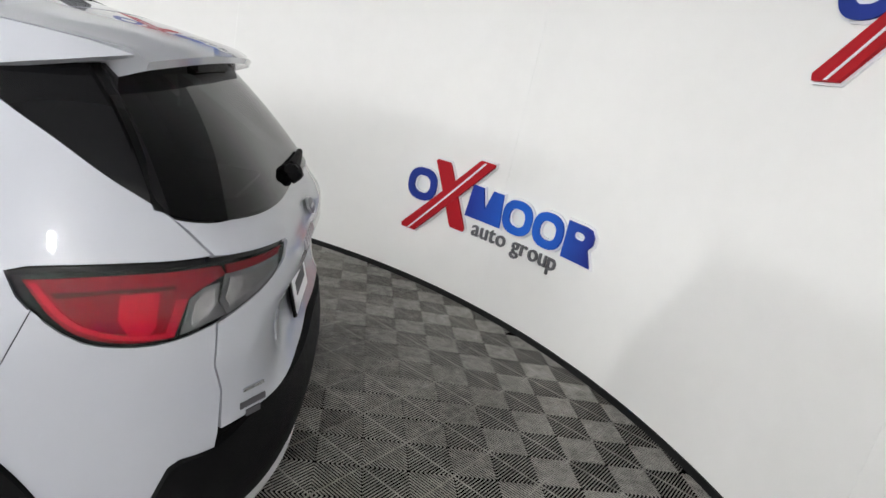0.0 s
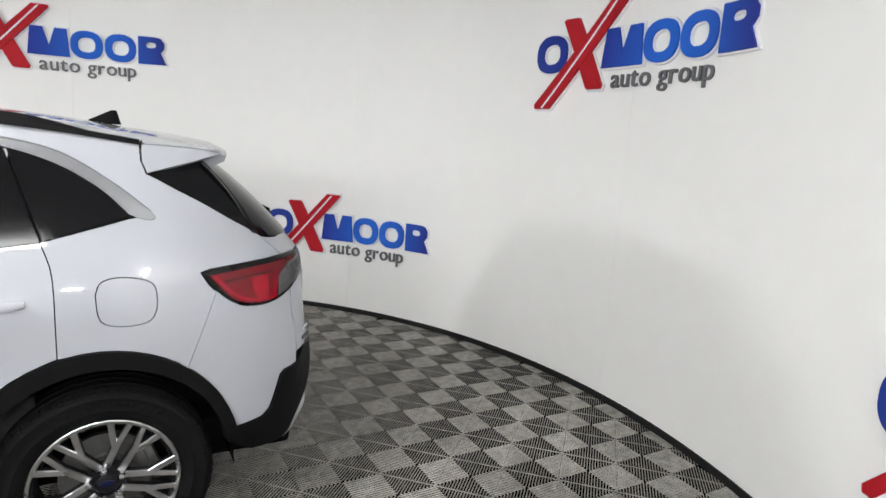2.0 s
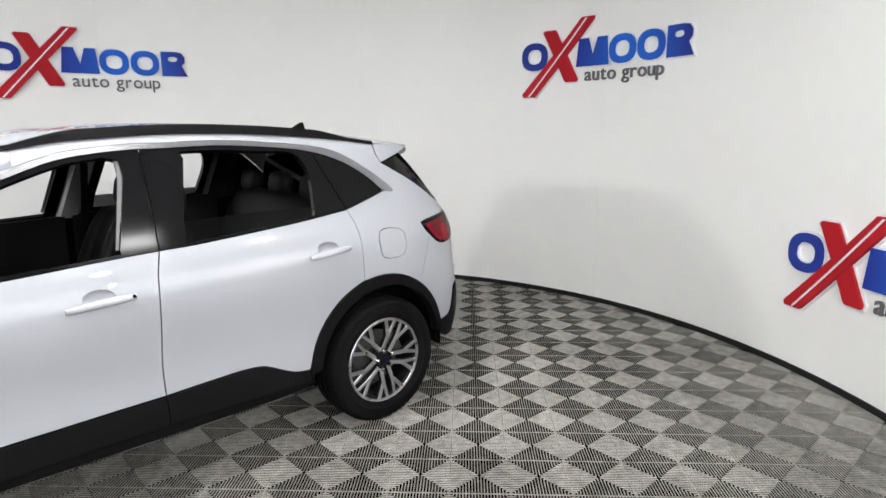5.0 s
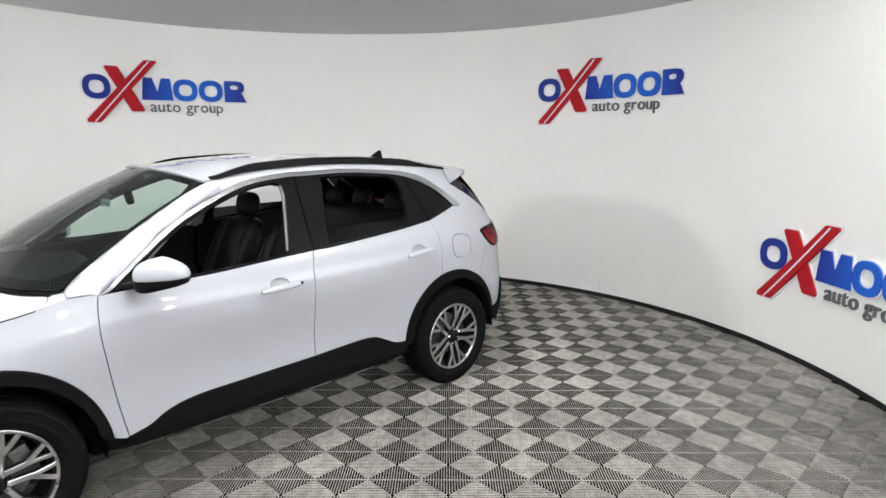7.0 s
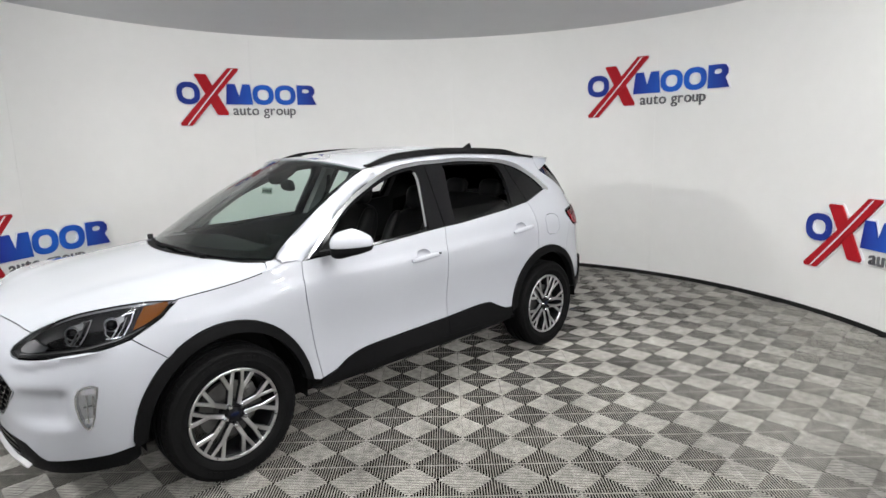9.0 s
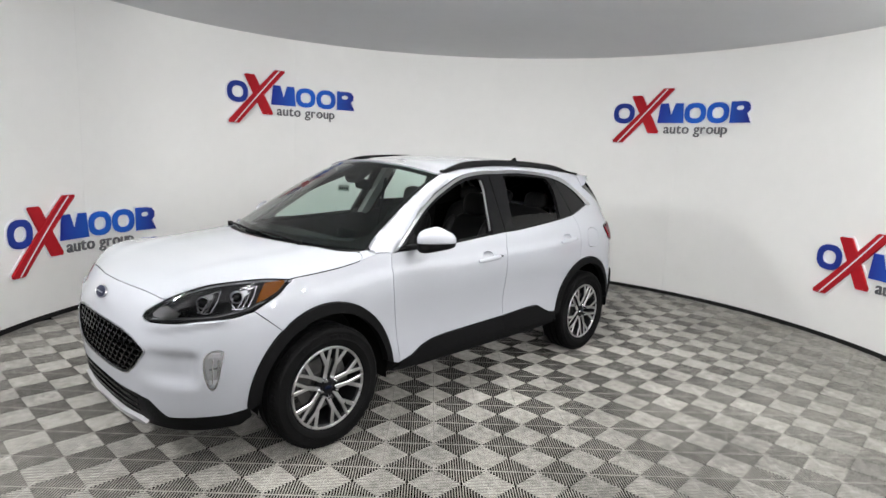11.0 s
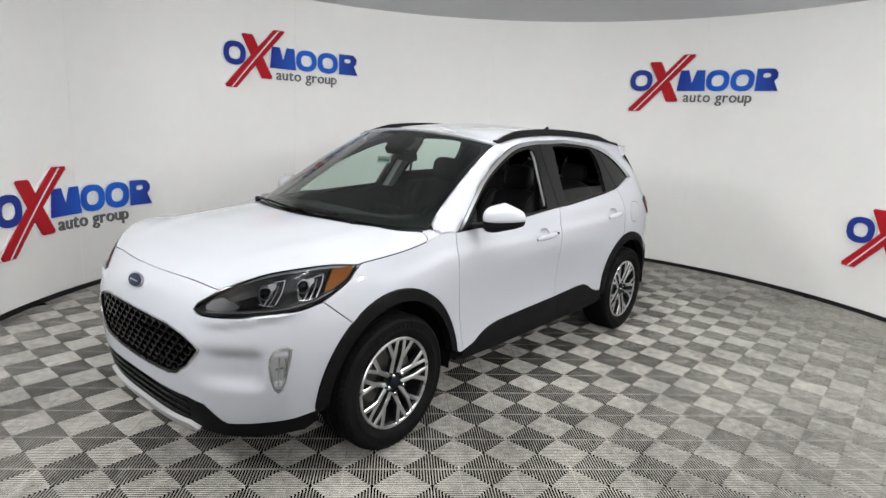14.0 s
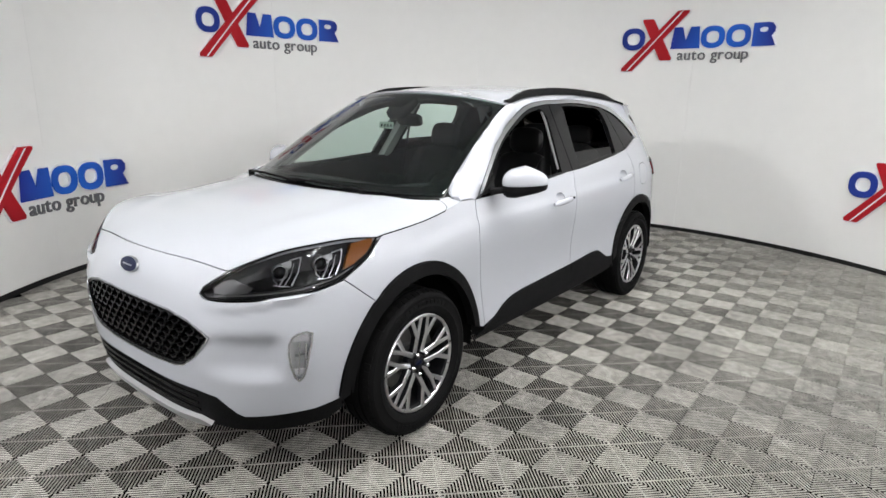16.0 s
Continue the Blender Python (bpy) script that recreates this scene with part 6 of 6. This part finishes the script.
dash = part("dashboard", bm, DASH, car, "dark plastic dashboard")
bm = box(bmesh.new(), pose(0.585, 0.0, 1.035, 0, -12, 0), 0.018, 0.22, 0.13, 0.006)
part("screen", bm, GLOSS, dash, "black centre screen")
# steering wheel
bm = bmesh.new()
m = pose(0.44, 0.37, 0.98, 0, -66, 0)
for k in range(40):
    a0, a1 = 2 * math.pi * k / 40, 2 * math.pi * (k + 1) / 40
    p, q = m @ Vector((0.178 * math.cos(a0), 0.178 * math.sin(a0), 0)), m @ Vector((0.178 * math.cos(a1), 0.178 * math.sin(a1), 0))
    cylinder(bm, look((p + q) / 2, q), 0.015, (q - p).length * 1.08, 10)
steer = part("steering_wheel", bm, CLOTH, car, "black steering wheel")
bm = rounded(bmesh.new(), m @ pose(0, 0, -0.01), 0.15, 0.13, 0.06)
for a in (0, 90, 180):
    box(bm, m @ Matrix.Rotation(radians(a + 90), 4, "Z") @ pose(0.105, 0, -0.004), 0.13, 0.035, 0.02, 0.006)
part("steering_hub", bm, DASH, steer)
# inner mirror and tag at the windscreen
p = ws_point(0.0, 0.86)
bm = rounded(bmesh.new(), pose(0.485, 0.07, 1.435, 0, 10, -14), 0.045, 0.25, 0.075, 4)
im = part("inner_mirror", bm, PLASTIC, car, "black inner mirror behind the windscreen")
part("sensor_box", rounded(bmesh.new(), pose(p.x - 0.045, 0, p.z - 0.035, 0, 33, 0), 0.20, 0.16, 0.06, 4), PLASTIC, im)
a, b = Vector((0.485, 0.05, 1.44)), Vector((p.x - 0.06, 0, p.z - 0.04))
part("mirror_stem", cylinder(bmesh.new(), look((a + b) / 2, b), 0.012, (b - a).length, 12), PLASTIC, im)
m = pose(0.579, -0.04, 1.40, 0, -8, 12)
tag = part("paper_tag", box(bmesh.new(), m, 0.002, 0.105, 0.042), PAPER, car, "white paper tag hanging at the inner mirror")
for k in range(4):
    part("plain_bar", box(bmesh.new(), m @ pose(0.0016, -0.033 + 0.022 * k, -0.002), 0.0008, 0.013, 0.016), GREYBAR, tag)
a, b = Vector((0.578, -0.04, 1.42)), Vector((0.49, -0.02, 1.44))
part("string", cylinder(bmesh.new(), look((a + b) / 2, b), 0.0012, (b - a).length, 6), PAPER, tag)
# door linings, pillars, floor, load bay
for sgn in (1, -1):
    for x0, x1, za, zb, nm in ((0.86, -0.20, 1.068, 1.115, "front"), (-0.24, -1.15, 1.118, 1.195, "rear")):
        bm = bmesh.new()
        rows = []
        for t in np.linspace(0, 1, 12):
            x, zt = x0 + (x1 - x0) * t, za + (zb - za) * t
            row = []
            for z, o in ((zt, -0.030), (zt, -0.075), (zt - 0.07, -0.085), (0.80, -0.09), (0.72, -0.15), (0.68, -0.11), (0.45, -0.10)):
                pnt = skin(sx(x), z, o)
                row.append(bm.verts.new((pnt[0], pnt[1] * sgn, pnt[2])))
            rows.append(row)
        for p, q in zip(rows, rows[1:]):
            for j in range(6):
                bm.faces.new((p[j], p[j + 1], q[j + 1], q[j]))
        face_out(bm, (0, sgn * 3, 0.8))
        part("door_lining", bm, DASH, (fd if nm == "front" else rd)[0 if sgn > 0 else 1], "black inner door lining")
    for x0, z0, x1, z1, w, mat in ((-0.22, 1.10, -0.33, 1.53, 0.13, LINING), (0.78, 1.10, 0.26, 1.50, 0.07, LINING), (-1.13, 1.17, -1.18, 1.49, 0.17, DASH)):
        bm = bmesh.new()
        rows = []
        for t in np.linspace(0, 1, 10):
            x, z = x0 + (x1 - x0) * t, z0 + (z1 - z0) * t
            rows.append([bm.verts.new((p[0], p[1] * sgn, p[2])) for p in (skin(sx(x + w / 2), z, -0.035), skin(sx(x + w / 3), z, -0.075), skin(sx(x - w / 3), z, -0.075), skin(sx(x - w / 2), z, -0.035))])
        for p, q in zip(rows, rows[1:]):
            for j in range(3):
                bm.faces.new((p[j], p[j + 1], q[j + 1], q[j]))
        face_out(bm, (0, sgn * 3, 1.3))
        part("pillar_trim", bm, mat, car, "light grey pillar trim" if mat is LINING else "black pillar trim")
    # solid inside behind the quarter window
    bm, _ = patch(X([(-1.10, 1.16), (-1.10, 1.50), (-1.30, 1.46), (-1.50, 1.30), (-1.48, 1.20), (-1.2, 1.15)]), on_skin(-0.05), (), 0.06, 0)
    if sgn < 0:
        for v in bm.verts:
            v.co.y = -v.co.y
    part("quarter_lining", bm, DASH, car, "black quarter lining")
part("cabin_floor", box(bmesh.new(), pose(-0.45, 0, 0.42), 2.9, 1.50, 0.10, 0.02), DARK, car, "dark cabin floor")
part("parcel_cover", box(bmesh.new(), pose(-1.58, 0, 1.06), 0.62, 1.22, 0.02, 0.004), DASH, car, "dark load cover")
part("centre_console", rounded(bmesh.new(), pose(0.10, 0, 0.66), 0.90, 0.24, 0.32, 5), DASH, car, "dark centre console")
for k, (x, z) in enumerate(((-0.28, 1.42),)):
    for sgn in (1, -1):
        a, b = Vector((-0.30, 0.60 * sgn, 1.44)), Vector((-0.26, 0.70 * sgn, 0.75))
        bm = box(bmesh.new(), look((a + b) / 2, b), 0.045, 0.003, (b - a).length)
        part("seat_belt", bm, CLOTH, car, "black seat belt")


# ---- floor tiles: four squares of slanting ribs each, over a dark slab ----
TP, TA, TX, TY = 0.3995, 0.2, 0.0725, 0.073


def tile_ribs():
    """The ribs of one tile, about its middle: (a rib's middle, the two ends of each edge of its rounded section)."""
    ribs, n = [], 20
    half = TP / 2
    diag = half * math.sqrt(2)
    for qx, qy in ((1, 1), (1, -1), (-1, 1), (-1, -1)):
        d = np.array((qx, qy)) / math.sqrt(2)
        e = np.array((-d[1], d[0]))
        for k in range(n):
            t = (k + 0.5) * diag / n
            ln = min(t, diag - t) - 0.0006
            if ln < 0.002:
                continue
            top, low = 0.0028, -0.0048
            for e0, e1 in ((0.0016, ln), (-ln, -0.0016)):
                if e1 - e0 > 0.001:
                    cs = [[(*(d * (t + w) + e * e1), z), (*(d * (t + w) + e * e0), z)] for w, z in ((-top, low), (-top, -0.0042), (-top * 0.30, -0.0002), (top * 0.30, -0.0002), (top, -0.0042), (top, low))]
                    ribs.append((tuple(d * t), cs))
        cs = []
        for w, z in ((-0.0014, -0.008), (-0.0014, -0.0028), (0.0014, -0.0028), (0.0014, -0.008)):
            cs.append([(*(d * 0.002 + e * w), z), (*(d * (diag - 0.002) + e * w), z)])
        ribs.append((tuple(d * diag / 2), cs))
    return ribs


RIBS = tile_ribs()


def rib_mesh(name, ribs):
    vs, fs = [], []
    for cs in ribs:
        k = len(vs)
        for a, b in cs:
            vs += [a, b]
        for j in range(len(cs) - 1):
            fs.append((k + 2 * j, k + 2 * j + 1, k + 2 * j + 3, k + 2 * j + 2))
    me = bpy.data.meshes.new(name)
    me.from_pydata(vs, [], fs)
    me.polygons.foreach_set("use_smooth", [True] * len(me.polygons))
    me.materials.append(TILE)
    me.update()
    return me


def tile_material():
    nt = TILE.node_tree
    info = nt.nodes.new("ShaderNodeObjectInfo")
    b = nt.nodes["Principled BSDF"]
    was = b.inputs["Base Color"].links[0].from_socket
    mr = nt.nodes.new("ShaderNodeMapRange")
    mr.inputs["To Min"].default_value, mr.inputs["To Max"].default_value = 0.90, 1.08
    sc = nt.nodes.new("ShaderNodeVectorMath")
    sc.operation = "SCALE"
    nt.links.new(info.outputs["Random"], mr.inputs["Value"])
    nt.links.new(was, sc.inputs[0])
    nt.links.new(mr.outputs[0], sc.inputs["Scale"])
    geo, big, fine = nt.nodes.new("ShaderNodeNewGeometry"), nt.nodes.new("ShaderNodeTexNoise"), nt.nodes.new("ShaderNodeTexNoise")
    big.inputs["Scale"].default_value, fine.inputs["Scale"].default_value = 1.3, 20.0
    big.inputs["Detail"].default_value = fine.inputs["Detail"].default_value = 6
    mix, mr2, sc2 = nt.nodes.new("ShaderNodeMath"), nt.nodes.new("ShaderNodeMapRange"), nt.nodes.new("ShaderNodeVectorMath")
    mix.operation, sc2.operation = "ADD", "SCALE"
    mr2.inputs["From Min"].default_value, mr2.inputs["From Max"].default_value = 0.75, 1.25
    mr2.inputs["To Min"].default_value, mr2.inputs["To Max"].default_value = 0.62, 1.32
    nt.links.new(geo.outputs["Position"], big.inputs["Vector"])
    nt.links.new(geo.outputs["Position"], fine.inputs["Vector"])
    nt.links.new(big.outputs["Fac"], mix.inputs[0])
    nt.links.new(fine.outputs["Fac"], mix.inputs[1])
    nt.links.new(mix.outputs[0], mr2.inputs["Value"])
    nt.links.new(sc.outputs[0], sc2.inputs[0])
    nt.links.new(mr2.outputs[0], sc2.inputs["Scale"])
    nt.links.new(sc2.outputs[0], b.inputs["Base Color"])


tile_material()
whole = rib_mesh("tile", [cs for _, cs in RIBS])
ca, sa = math.cos(radians(TA)), math.sin(radians(TA))
spots, rest = [], []
for i in range(-14, 20):
    for j in range(-14, 18):
        x, y = TX + TP * (i * ca - j * sa), TY + TP * (i * sa + j * ca)
        r = math.hypot(x - CX, y - CY)
        hall = x > -1.4 and y > -1.7 and x < 6.2 and y < 5.6 and r > RW - 0.5 and (x > 0 or y > 1)
        if r < RW - 0.30 or (hall and -36 < math.degrees(math.atan2(y - CY, x - CX)) < 106):
            spots.append((x, y))
        elif r < RW + 0.3:
            rest.append((x, y))
spots.sort(key=lambda p: (p[0] - 0.3) ** 2 + (p[1] - 1.6) ** 2)
for x, y in spots[:300]:
    ob = new("tile", whole)
    ob.matrix_world = pose(x, y, 0, 0, 0, TA)
    ob.parent = floor
joined = []
for x, y in spots[300:] + rest:
    for mid, cs in RIBS:
        px, py = x + mid[0] * ca - mid[1] * sa, y + mid[0] * sa + mid[1] * ca
        a = math.degrees(math.atan2(py - CY, px - CX))
        if math.hypot(px - CX, py - CY) < RW + 0.06 or -38 < a < 110:
            joined.append([tuple((x + p[0] * ca - p[1] * sa, y + p[0] * sa + p[1] * ca, p[2]) for p in pair) for pair in cs])
ob = new("tile_field", rib_mesh("tile_field", joined))
ob.parent = floor
tagged(ob, "outer field of grey ribbed tiles", kind="stuff")
